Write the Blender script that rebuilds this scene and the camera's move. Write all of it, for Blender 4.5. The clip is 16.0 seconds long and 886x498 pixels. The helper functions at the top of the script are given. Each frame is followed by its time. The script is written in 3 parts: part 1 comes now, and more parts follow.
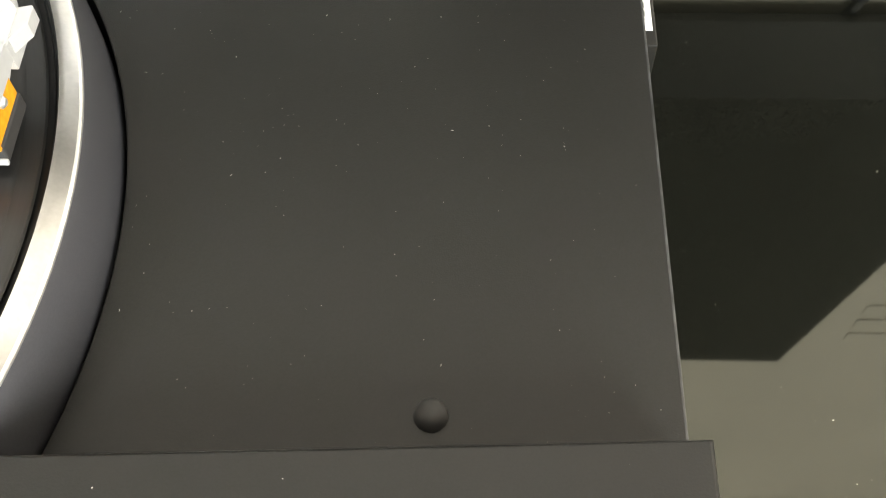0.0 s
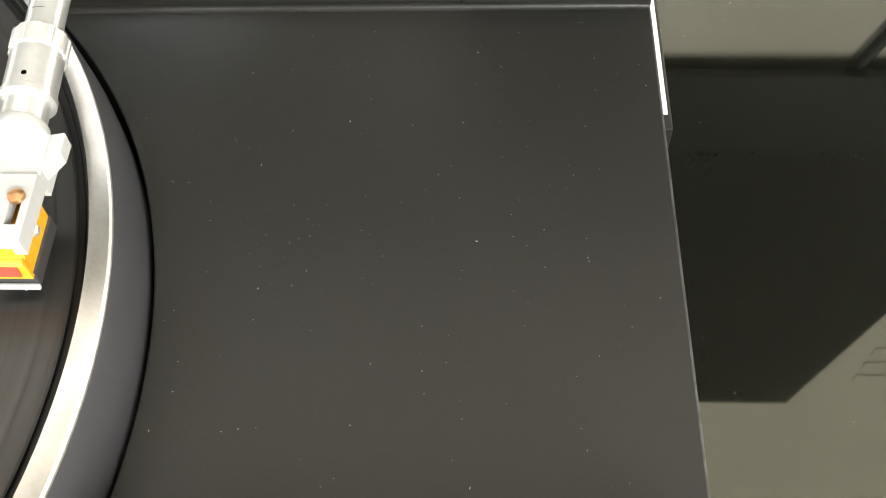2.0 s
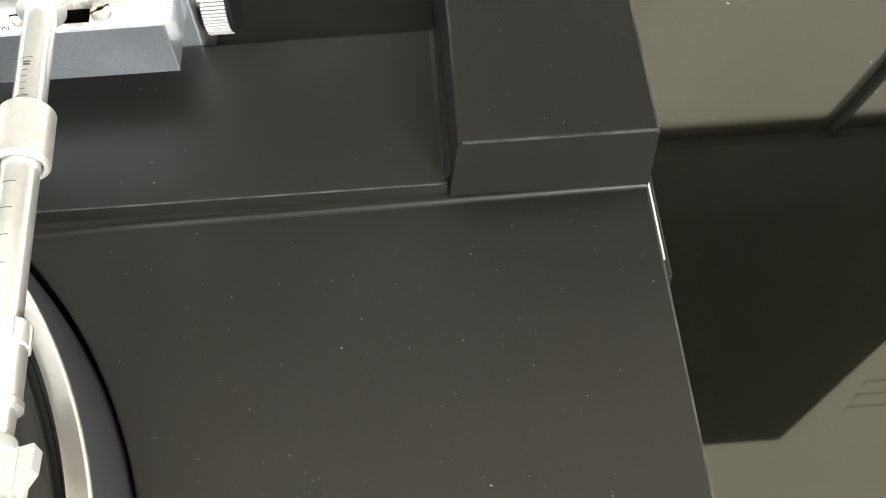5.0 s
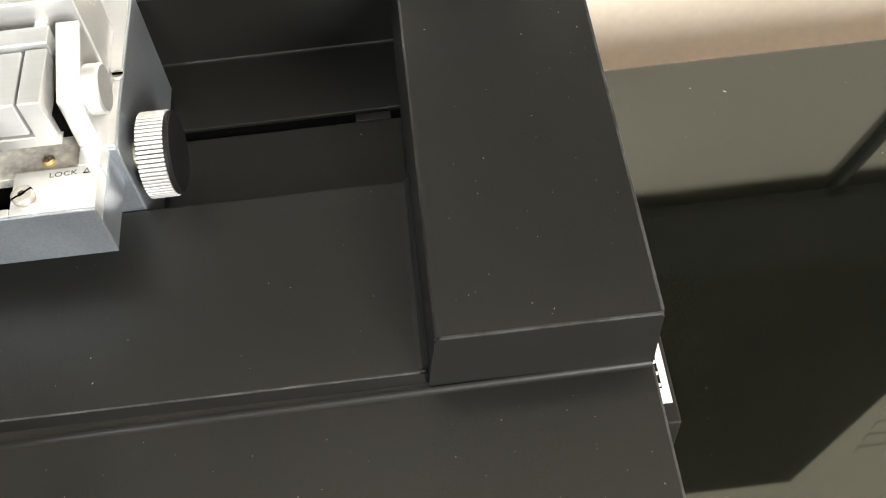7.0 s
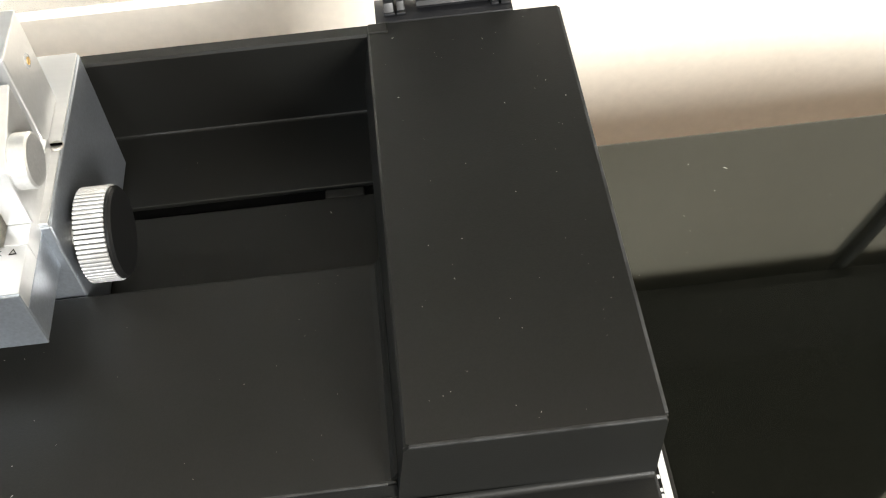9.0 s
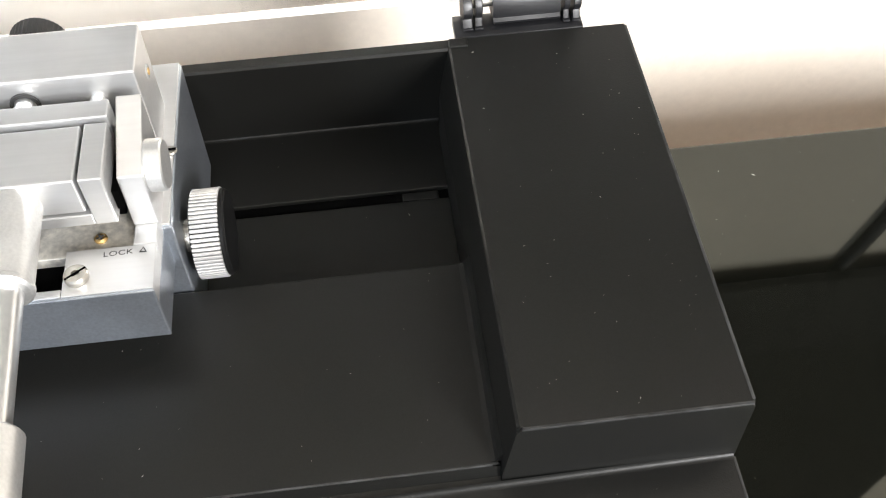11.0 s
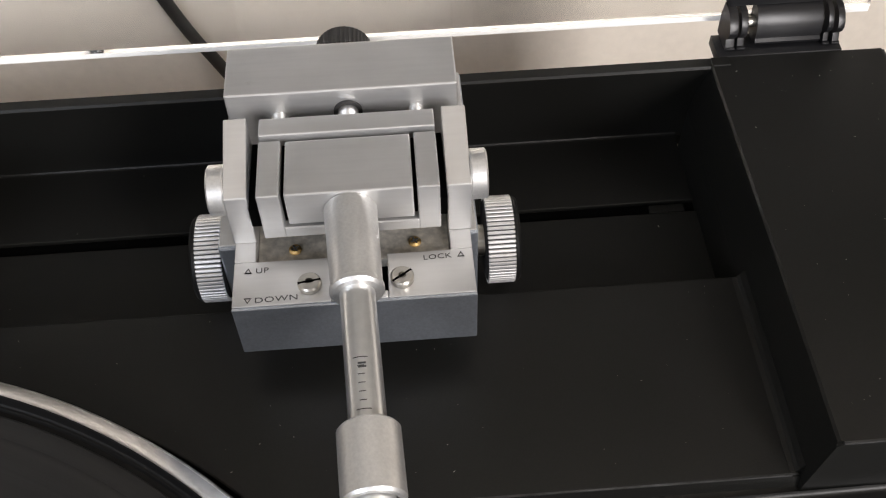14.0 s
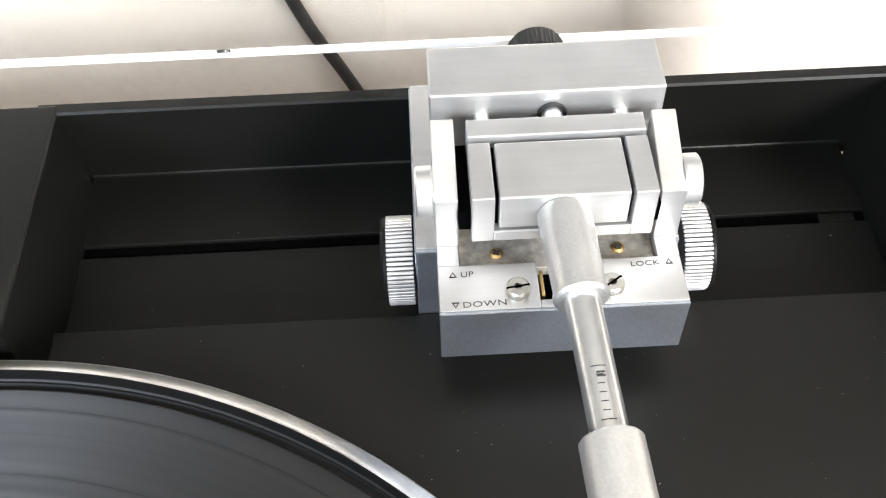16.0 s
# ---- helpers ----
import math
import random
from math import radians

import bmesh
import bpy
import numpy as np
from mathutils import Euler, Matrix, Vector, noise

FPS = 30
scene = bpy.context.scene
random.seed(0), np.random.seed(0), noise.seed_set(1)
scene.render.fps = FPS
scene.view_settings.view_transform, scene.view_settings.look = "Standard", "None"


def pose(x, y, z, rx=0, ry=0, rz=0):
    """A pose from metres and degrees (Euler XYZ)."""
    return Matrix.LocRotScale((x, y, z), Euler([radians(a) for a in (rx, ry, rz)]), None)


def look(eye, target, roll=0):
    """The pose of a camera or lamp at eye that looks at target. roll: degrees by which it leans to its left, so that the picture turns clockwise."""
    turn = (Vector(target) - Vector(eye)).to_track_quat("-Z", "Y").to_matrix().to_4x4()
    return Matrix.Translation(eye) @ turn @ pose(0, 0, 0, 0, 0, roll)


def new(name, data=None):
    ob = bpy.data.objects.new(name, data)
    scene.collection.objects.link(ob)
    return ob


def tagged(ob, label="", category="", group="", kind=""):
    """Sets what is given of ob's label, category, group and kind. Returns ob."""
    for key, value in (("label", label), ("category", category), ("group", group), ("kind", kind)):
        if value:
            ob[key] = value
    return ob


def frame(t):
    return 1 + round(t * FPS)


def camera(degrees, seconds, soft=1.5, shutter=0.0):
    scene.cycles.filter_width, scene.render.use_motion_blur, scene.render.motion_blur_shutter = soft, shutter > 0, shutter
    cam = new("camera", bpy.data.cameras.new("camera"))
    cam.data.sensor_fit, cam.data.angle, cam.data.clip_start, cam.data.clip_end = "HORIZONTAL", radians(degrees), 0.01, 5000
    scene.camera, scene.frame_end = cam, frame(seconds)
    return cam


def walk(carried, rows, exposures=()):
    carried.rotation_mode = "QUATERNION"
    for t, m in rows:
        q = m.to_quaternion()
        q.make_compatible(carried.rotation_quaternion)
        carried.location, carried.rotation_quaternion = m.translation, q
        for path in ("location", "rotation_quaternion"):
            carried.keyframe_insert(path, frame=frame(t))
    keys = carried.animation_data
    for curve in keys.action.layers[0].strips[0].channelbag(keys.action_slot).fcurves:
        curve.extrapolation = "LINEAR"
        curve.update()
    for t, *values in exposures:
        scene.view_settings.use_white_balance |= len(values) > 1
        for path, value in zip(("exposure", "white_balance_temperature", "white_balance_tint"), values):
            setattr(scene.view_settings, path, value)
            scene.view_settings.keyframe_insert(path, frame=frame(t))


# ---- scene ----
cam = camera(46.64, 16.0, soft=1.15)

PATH = [
    (0, (-0.04446, -0.23086, 0.19620), (-0.05182, -0.07574, -0.06048), -1.61),
    (0.5, (-0.04602, -0.22629, 0.19975), (-0.05371, -0.06970, -0.05603), -1.64),
    (1, (-0.04719, -0.22244, 0.20395), (-0.05556, -0.06453, -0.05099), -1.84),
    (1.5, (-0.04862, -0.21821, 0.20671), (-0.05695, -0.05894, -0.04738), -1.90),
    (2, (-0.05015, -0.21405, 0.20879), (-0.05810, -0.05320, -0.04432), -1.97),
    (2.5, (-0.05469, -0.20310, 0.21296), (-0.06133, -0.04109, -0.03944), -2.32),
    (3, (-0.06019, -0.19036, 0.21633), (-0.06210, -0.02768, -0.03572), -3.64),
    (3.5, (-0.06317, -0.18197, 0.21972), (-0.06169, -0.01790, -0.03143), -4.65),
    (4, (-0.06100, -0.17720, 0.22048), (-0.06000, -0.01336, -0.03083), -3.65),
    (6.5, (-0.05132, -0.11865, 0.22321), (-0.04887, 0.04441, -0.02859), -4.79),
    (7, (-0.04807, -0.10572, 0.21819), (-0.04528, 0.05964, -0.03210), -5.78),
    (7.5, (-0.04147, -0.09320, 0.20840), (-0.03848, 0.07646, -0.03900), -6.42),
    (8, (-0.03727, -0.08241, 0.19590), (-0.03278, 0.09620, -0.04509), -6.32),
    (8.5, (-0.03938, -0.08492, 0.19515), (-0.03437, 0.09894, -0.04185), -5.31),
    (11, (-0.07244, -0.09692, 0.21185), (-0.05625, 0.08609, -0.02531), -2.09),
    (11.5, (-0.08557, -0.09461, 0.21427), (-0.06731, 0.08674, -0.02401), -1.36),
    (12, (-0.09748, -0.09374, 0.21437), (-0.08039, 0.08831, -0.02346), -1.45),
    (12.5, (-0.11037, -0.09350, 0.21520), (-0.09504, 0.08939, -0.02211), -1.34),
    (13, (-0.11991, -0.09458, 0.21711), (-0.10626, 0.08892, -0.01983), -1.29),
    (13.5, (-0.12842, -0.09484, 0.22012), (-0.11702, 0.08858, -0.01701), -1.41),
    (14, (-0.13721, -0.09403, 0.22197), (-0.12839, 0.08907, -0.01551), -1.68),
    (14.5, (-0.14728, -0.09443, 0.22169), (-0.14039, 0.08944, -0.01525), -1.77),
    (15, (-0.15906, -0.09591, 0.22441), (-0.15335, 0.08774, -0.01274), -1.82),
    (15.5, (-0.16950, -0.09542, 0.22517), (-0.16528, 0.08834, -0.01193), -1.88),
    (16, (-0.18071, -0.08801, 0.21920), (-0.17600, 0.09593, -0.01774), -1.69),
]
EXPOSURES = [(0.0, 0.44, 7650, 12), (3.5, 0.42, 7650, 12), (4.2, 0.37, 7650, 12), (6.5, 0.23, 7700, 13), (8.5, -0.10, 7600, 13), (11.0, -0.22, 7200, 16), (11.5, -0.62, 7200, 17), (12.0, -1.04, 7350, 13), (12.5, -1.44, 7450, 20), (14.5, -1.12, 7400, 20), (15.2, -0.64, 7150, 18), (16.0, -0.24, 7050, 16)]
walk(cam, [(t, look(eye, target, roll)) for t, eye, target, roll in PATH], EXPOSURES)

# ---------------------------------------------------------------- world and light
TABLE_Z = -0.0897
WALL_Y = 0.25
world = bpy.data.worlds.new("world")
scene.world = world
world.use_nodes = True
wn = world.node_tree.nodes
sky = wn.new("ShaderNodeTexSky")
sky.sky_type = "NISHITA"
sky.sun_disc = False
sky.sun_elevation, sky.sun_rotation = radians(35), radians(150)
world.node_tree.links.new(sky.outputs[0], wn["Background"].inputs[0])
wn["Background"].inputs[1].default_value = 0.1


def area_lamp(name, eye, target, sx, sy, watts, colour):
    data = bpy.data.lights.new(name, "AREA")
    data.shape, data.size, data.size_y, data.energy, data.color = "RECTANGLE", sx, sy, watts, colour
    ob = new(name, data)
    ob.matrix_world = look(eye, target)
    return ob


WIN = (0.95, -1.78, 0.95)
WIN_2 = (-1.32, -1.78, 0.95)
area_lamp("window_daylight", (0.95, -1.72, 0.95), (0.0, 0.1, 0.1), 0.5, 1.1, 130, (0.84, 0.93, 1.0))
area_lamp("window_daylight", (-1.32, -1.72, 0.95), (-0.3, 0.1, 0.1), 0.25, 1.1, 64, (0.66, 0.82, 1.0))


# ---------------------------------------------------------------- materials
def material(name, colour, rough=0.5, metal=0.0, grain=0.0, grain_scale=400.0, bump=0.0, bump_scale=1500.0, stretch=(1, 1, 1),
             spec=0.5, coat=0.0, stain=0.0, stain_scale=20.0, trans=0.0, ior=1.5, rough_var=0.0, tint=None):
    """Principled material with two scales of variation: fine grain and broad stains."""
    m = bpy.data.materials.new(name)
    m.use_nodes = True
    nodes, link = m.node_tree.nodes, m.node_tree.links.new
    b = nodes["Principled BSDF"]
    b.inputs["Roughness"].default_value = rough
    b.inputs["Metallic"].default_value = metal
    b.inputs["IOR"].default_value = ior
    b.inputs["Specular IOR Level"].default_value = spec
    b.inputs["Coat Weight"].default_value = coat
    if tint:
        b.inputs["Specular Tint"].default_value = (*tint, 1)
    b.inputs["Transmission Weight"].default_value = trans
    b.inputs["Base Color"].default_value = (*colour, 1)
    coord = nodes.new("ShaderNodeTexCoord")
    mapping = nodes.new("ShaderNodeMapping")
    mapping.inputs["Scale"].default_value = stretch
    link(coord.outputs["Object"], mapping.inputs[0])
    if grain or stain:
        fine, broad = nodes.new("ShaderNodeTexNoise"), nodes.new("ShaderNodeTexNoise")
        for n, scale, detail in ((fine, grain_scale, 4), (broad, stain_scale, 5)):
            n.inputs["Scale"].default_value, n.inputs["Detail"].default_value = scale, detail
        link(mapping.outputs[0], fine.inputs["Vector"])
        link(coord.outputs["Object"], broad.inputs["Vector"])
        value = None
        for n, amount in ((fine, grain), (broad, stain)):
            r = nodes.new("ShaderNodeMapRange")
            r.inputs["From Min"].default_value, r.inputs["From Max"].default_value = 0.3, 0.7
            r.inputs["To Min"].default_value, r.inputs["To Max"].default_value = 1 - amount, 1 + amount
            link(n.outputs["Fac"], r.inputs["Value"])
            if value is None:
                value = r.outputs[0]
            else:
                mul = nodes.new("ShaderNodeMath")
                mul.operation = "MULTIPLY"
                link(value, mul.inputs[0])
                link(r.outputs[0], mul.inputs[1])
                value = mul.outputs[0]
        mix = nodes.new("ShaderNodeVectorMath")
        mix.operation = "SCALE"
        mix.inputs[0].default_value = colour
        link(value, mix.inputs["Scale"])
        link(mix.outputs[0], b.inputs["Base Color"])
        if rough_var:
            r = nodes.new("ShaderNodeMapRange")
            r.inputs["To Min"].default_value, r.inputs["To Max"].default_value = rough - rough_var, rough + rough_var
            link(broad.outputs["Fac"], r.inputs["Value"])
            link(r.outputs[0], b.inputs["Roughness"])
    if bump:
        n = nodes.new("ShaderNodeTexNoise")
        n.inputs["Scale"].default_value, n.inputs["Detail"].default_value = bump_scale, 3
        link(mapping.outputs[0], n.inputs["Vector"])
        bn = nodes.new("ShaderNodeBump")
        bn.inputs["Strength"].default_value, bn.inputs["Distance"].default_value = bump, 0.0004
        link(n.outputs["Fac"], bn.inputs["Height"])
        link(bn.outputs[0], b.inputs["Normal"])
    return m


BLACK_PAINT = material("satin_black_paint", (0.0086, 0.0085, 0.0076), 0.37, spec=0.30, grain=0.12, grain_scale=1800, bump=0.12, bump_scale=2500, stain=0.10, stain_scale=14, rough_var=0.05)
GLOSS_BLACK = material("black_table_glass", (0.0034, 0.0036, 0.0028), 0.03, spec=0.56, tint=(0.97, 1.0, 0.86), grain=0.2, grain_scale=300, stain=0.3, stain_scale=8)
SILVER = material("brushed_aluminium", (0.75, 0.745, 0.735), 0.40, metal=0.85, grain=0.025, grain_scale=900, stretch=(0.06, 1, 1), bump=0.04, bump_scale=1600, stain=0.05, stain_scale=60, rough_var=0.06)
# Darker and bluer than SILVER: window light on the sides, put into colour.
SILVER_SIDE = material("satin_aluminium_window_blue", (0.51, 0.55, 0.60), 0.34, metal=0.92, grain=0.08, grain_scale=1500, bump=0.15, bump_scale=2500, stain=0.08, stain_scale=50)
KNURL = material("bright_knurled_metal", (0.80, 0.80, 0.80), 0.38, metal=0.8, grain=0.05)
CHROME = material("polished_metal_tube", (0.82, 0.82, 0.81), 0.28, metal=0.86, grain=0.04, grain_scale=500, stain=0.04, stain_scale=80)
SATIN_TUBE = material("satin_metal_tube", (0.72, 0.715, 0.70), 0.42, metal=0.85, grain=0.06, grain_scale=1500, stain=0.06, stain_scale=120, bump=0.05)
BRASS = material("brass_screw", (0.80, 0.55, 0.24), 0.35, metal=1.0, grain=0.1)
COPPER = material("copper_screw", (0.62, 0.33, 0.17), 0.35, metal=1.0, grain=0.1)
STAINED_METAL = material("stained_warm_metal", (0.68, 0.64, 0.57), 0.45, metal=0.6, grain=0.2, grain_scale=700, stain=0.3, stain_scale=220, bump=0.1)
NICKEL = material("nickel_screw", (0.52, 0.50, 0.46), 0.36, metal=1.0, grain=0.1, stain=0.1, stain_scale=300)
BLACK_RUBBER = material("black_rubber", (0.022, 0.021, 0.020), 0.6, grain=0.1)
MAT_RUBBER = material("dark_mat_rubber", (0.007, 0.007, 0.007), 0.4, spec=0.2, grain=0.1)
BLACK_HINGE = material("black_hinge_plastic", (0.010, 0.010, 0.011), 0.36, grain=0.15, bump=0.06, bump_scale=900)
WORN = material("worn_black_edge", (0.030, 0.030, 0.030), 0.35, grain=0.6, grain_scale=260, stain=0.4, stain_scale=50)
# Sheenless near-black: paints the shade of gaps, slots and holes.
DEEP_BLACK = material("recess_shade_black", (0.002, 0.002, 0.002), 0.9, grain=0.1, spec=0.0)
PLATTER_SIDE = material("dark_anodised_platter", (0.105, 0.105, 0.115), 0.40, metal=0.7, grain=0.05, grain_scale=1500, bump=0.12, bump_scale=3000)
RIM_SLOPE = material("satin_sloping_rim", (0.47, 0.465, 0.455), 0.29, metal=1.0, grain=0.05, grain_scale=900, stain=0.15, stain_scale=70)
PLATTER_RIM = material("polished_platter_rim", (0.80, 0.79, 0.77), 0.34, metal=0.9, grain=0.06, grain_scale=700, stain=0.06, stain_scale=40)
WHITE_PLASTIC = material("white_headshell_plastic", (0.31, 0.31, 0.305), 0.42, grain=0.03, stain=0.03)
AMBER = material("amber_cartridge_body", (0.60, 0.25, 0.02), 0.25, grain=0.12, grain_scale=600, spec=0.6)
YELLOW = material("yellow_label", (0.75, 0.50, 0.06), 0.5, grain=0.08)
RED = material("red_label", (0.62, 0.05, 0.03), 0.5, grain=0.08)
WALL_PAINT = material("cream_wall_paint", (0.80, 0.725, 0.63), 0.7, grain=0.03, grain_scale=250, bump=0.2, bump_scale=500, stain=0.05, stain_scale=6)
# Ceiling is out of view; greyed so the deck mirrors less light.
CEILING_PAINT = material("greyed_ceiling_paint", (0.50, 0.485, 0.455), 0.8, grain=0.02, stain=0.03)
# Unseen walls, darker than the back wall to hold down fill light.
ROOM_PAINT = material("beige_low_fill_paint", (0.42, 0.385, 0.335), 0.7, grain=0.03, grain_scale=250, stain=0.05, stain_scale=6)
FLOOR_WOOD = material("brown_floor_boards", (0.22, 0.13, 0.07), 0.45, grain=0.25, grain_scale=40, stretch=(0.15, 1, 1), stain=0.15, stain_scale=3)
SCREEN = material("dark_screen_glass", (0.014, 0.015, 0.011), 0.12, spec=0.25, grain=0.1, stain=0.1)
BEZEL = material("black_screen_frame", (0.006, 0.007, 0.007), 0.2, grain=0.1)
CABLE = material("black_cable_sheath", (0.02, 0.019, 0.018), 0.5, grain=0.1)
WHITE_PRINT = material("white_printed_plate", (0.80, 0.80, 0.78), 0.5, grain=0.03)
INK = material("dark_engraved_ink", (0.05, 0.05, 0.05), 0.6, grain=0.1)
DUST = material("pale_dust", (0.50, 0.48, 0.43), 0.9, grain=0.1)
WHITE_FRAME = material("white_window_paint", (0.8, 0.8, 0.78), 0.4, grain=0.02)
ACRYLIC = material("clear_acrylic", (0.97, 0.965, 0.95), 0.02, trans=1.0, ior=1.49)
# Opaque white paints the gleam that the clear edge catches.
ACRYLIC_EDGE = material("gleam_white_acrylic_edge", (0.90, 0.89, 0.86), 0.5, grain=0.03)


def record_material():
    """Glossy black vinyl, its fine grooves brushed round the spindle."""
    m = material("grooved_black_vinyl", (0.003, 0.003, 0.003), 0.22, spec=1.0)
    nodes, link = m.node_tree.nodes, m.node_tree.links.new
    b = nodes["Principled BSDF"]
    coord = nodes.new("ShaderNodeTexCoord")
    length = nodes.new("ShaderNodeVectorMath")
    length.operation = "LENGTH"
    link(coord.outputs["Object"], length.inputs[0])
    n = nodes.new("ShaderNodeTexNoise")
    n.noise_dimensions = "1D"
    n.inputs["Scale"].default_value, n.inputs["Detail"].default_value = 420, 4
    link(length.outputs["Value"], n.inputs["W"])
    r = nodes.new("ShaderNodeMapRange")
    r.inputs["From Min"].default_value, r.inputs["From Max"].default_value = 0.3, 0.7
    r.inputs["To Min"].default_value, r.inputs["To Max"].default_value = 0.46, 0.66
    link(n.outputs["Fac"], r.inputs["Value"])
    link(r.outputs[0], b.inputs["Roughness"])
    tangent = nodes.new("ShaderNodeTangent")
    tangent.direction_type, tangent.axis = "RADIAL", "Z"
    link(tangent.outputs[0], b.inputs["Tangent"])
    b.inputs["Anisotropic"].default_value = 0.97
    b.inputs["Anisotropic Rotation"].default_value = 0.25
    return m


VINYL = record_material()


# ---------------------------------------------------------------- building helpers
def part(name, bm, mat, parent=None, label="", smooth=False):
    me = bpy.data.meshes.new(name)
    bmesh.ops.recalc_face_normals(bm, faces=bm.faces)
    bm.to_mesh(me)
    bm.free()
    me.materials.append(mat)
    if smooth:
        me.polygons.foreach_set("use_smooth", [True] * len(me.polygons))
        me.set_sharp_from_angle(angle=radians(35))
    ob = new(name, me)
    if parent is not None:
        ob.parent = parent
    if label:
        ob["label"] = label
    return ob


def thing(name, label, category, place=(0, 0, 0), group="", kind=""):
    ob = new(name)
    ob.empty_display_size = 0.02
    ob.location = place
    return tagged(ob, label, category, group, kind)


def soften(bm, width, segments=2):
    if width > 0:
        edges = [e for e in bm.edges if len(e.link_faces) == 2 and e.calc_face_angle() > 0.6]
        bmesh.ops.bevel(bm, geom=edges, offset=width, segments=segments, profile=0.5, affect="EDGES", clamp_overlap=True)
    return bm


def box(x0, x1, y0, y1, z0, z1, bevel=0.0, bm=None, m=None):
    own = bmesh.new()
    bmesh.ops.create_cube(own, size=1.0, matrix=Matrix.Translation(((x0 + x1) / 2, (y0 + y1) / 2, (z0 + z1) / 2)) @ Matrix.Diagonal((x1 - x0, y1 - y0, z1 - z0, 1)))
    soften(own, bevel)
    return joined(own, bm, m)


def joined(own, bm=None, m=None):
    if m is not None:
        own.transform(m)
    if bm is None:
        return own
    me = bpy.data.meshes.new("piece")
    own.to_mesh(me)
    own.free()
    bm.from_mesh(me)
    bpy.data.meshes.remove(me)
    return bm


def prism(points, z0, z1, bevel=0.0, bm=None, m=None):
    """A plate with the given outline in x and y, from z0 to z1."""
    own = bmesh.new()
    low = [own.verts.new((x, y, z0)) for x, y in points]
    high = [own.verts.new((x, y, z1)) for x, y in points]
    own.faces.new(low)
    own.faces.new(high)
    for i in range(len(points)):
        j = (i + 1) % len(points)
        own.faces.new((low[i], low[j], high[j], high[i]))
    bmesh.ops.recalc_face_normals(own, faces=own.faces)
    if bevel:
        edges = [e for e in own.edges if all(abs(v.co.z - z1) < 1e-7 for v in e.verts)]
        bmesh.ops.bevel(own, geom=edges, offset=bevel, segments=2, profile=0.5, affect="EDGES", clamp_overlap=True)
    return joined(own, bm, m)


def lathe(profile, steps=48, bm=None, m=None, ripple=0.0, teeth=0):
    """A turned body about z through rows of (radius, height)."""
    own = bmesh.new()
    rings = []
    for r, z in profile:
        if r < 1e-7:
            rings.append([own.verts.new((0, 0, z))])
        else:
            ring = []
            for i in range(steps):
                a = 2 * math.pi * i / steps
                rr = r * (1 + (ripple * (1 if (i * teeth * 2 // steps) % 2 else -1) if teeth else 0))
                ring.append(own.verts.new((rr * math.cos(a), rr * math.sin(a), z)))
            rings.append(ring)
    for a, b in zip(rings, rings[1:]):
        for i in range(steps):
            j = (i + 1) % steps
            if len(a) == 1 and len(b) > 1:
                own.faces.new((a[0], b[i], b[j]))
            elif len(b) == 1 and len(a) > 1:
                own.faces.new((a[i], a[j], b[0]))
            elif len(a) > 1:
                own.faces.new((a[i], a[j], b[j], b[i]))
    return joined(own, bm, m)


def along(p, q):
    """The pose that lays z from p towards q."""
    p, q = Vector(p), Vector(q)
    return Matrix.Translation(p) @ (q - p).to_track_quat("Z", "Y").to_matrix().to_4x4()


def rod(p, q, r, bevel=0.0003, bm=None, steps=40, r2=None):
    n = (Vector(q) - Vector(p)).length
    r2 = r if r2 is None else r2
    b = min(bevel, r * 0.4)
    return lathe([(0, 0), (r - b, 0), (r, b), (r2, n - b), (r2 - b, n), (0, n)], steps, bm, along(p, q))


def tube_curve(name, points, radius, mat, parent=None):
    cu = bpy.data.curves.new(name, "CURVE")
    cu.dimensions, cu.bevel_depth, cu.bevel_resolution, cu.resolution_u = "3D", radius, 3, 12
    sp = cu.splines.new("NURBS")
    sp.points.add(len(points) - 1)
    for p, co in zip(sp.points, points):
        p.co = (*co, 1)
    sp.use_endpoint_u, sp.order_u = True, 4
    cu.materials.append(mat)
    ob = new(name, cu)
    if parent is not None:
        ob.parent = parent
    return ob


def text_mesh(name, body, size, m, mat, parent, spacing=1.0, stretch=1.0):
    cu = bpy.data.curves.new(name, "FONT")
    cu.body, cu.size, cu.extrude, cu.space_character = body, size, 0.00003, spacing
    ob = bpy.data.objects.new(name, cu)
    scene.collection.objects.link(ob)
    me = bpy.data.meshes.new_from_object(ob.evaluated_get(bpy.context.evaluated_depsgraph_get()))
    bpy.data.objects.remove(ob)
    me.transform(m @ Matrix.Diagonal((stretch, 1, 1, 1)))
    me.materials.clear()
    me.materials.append(mat)
    out = new(name, me)
    out.parent = parent
    return out


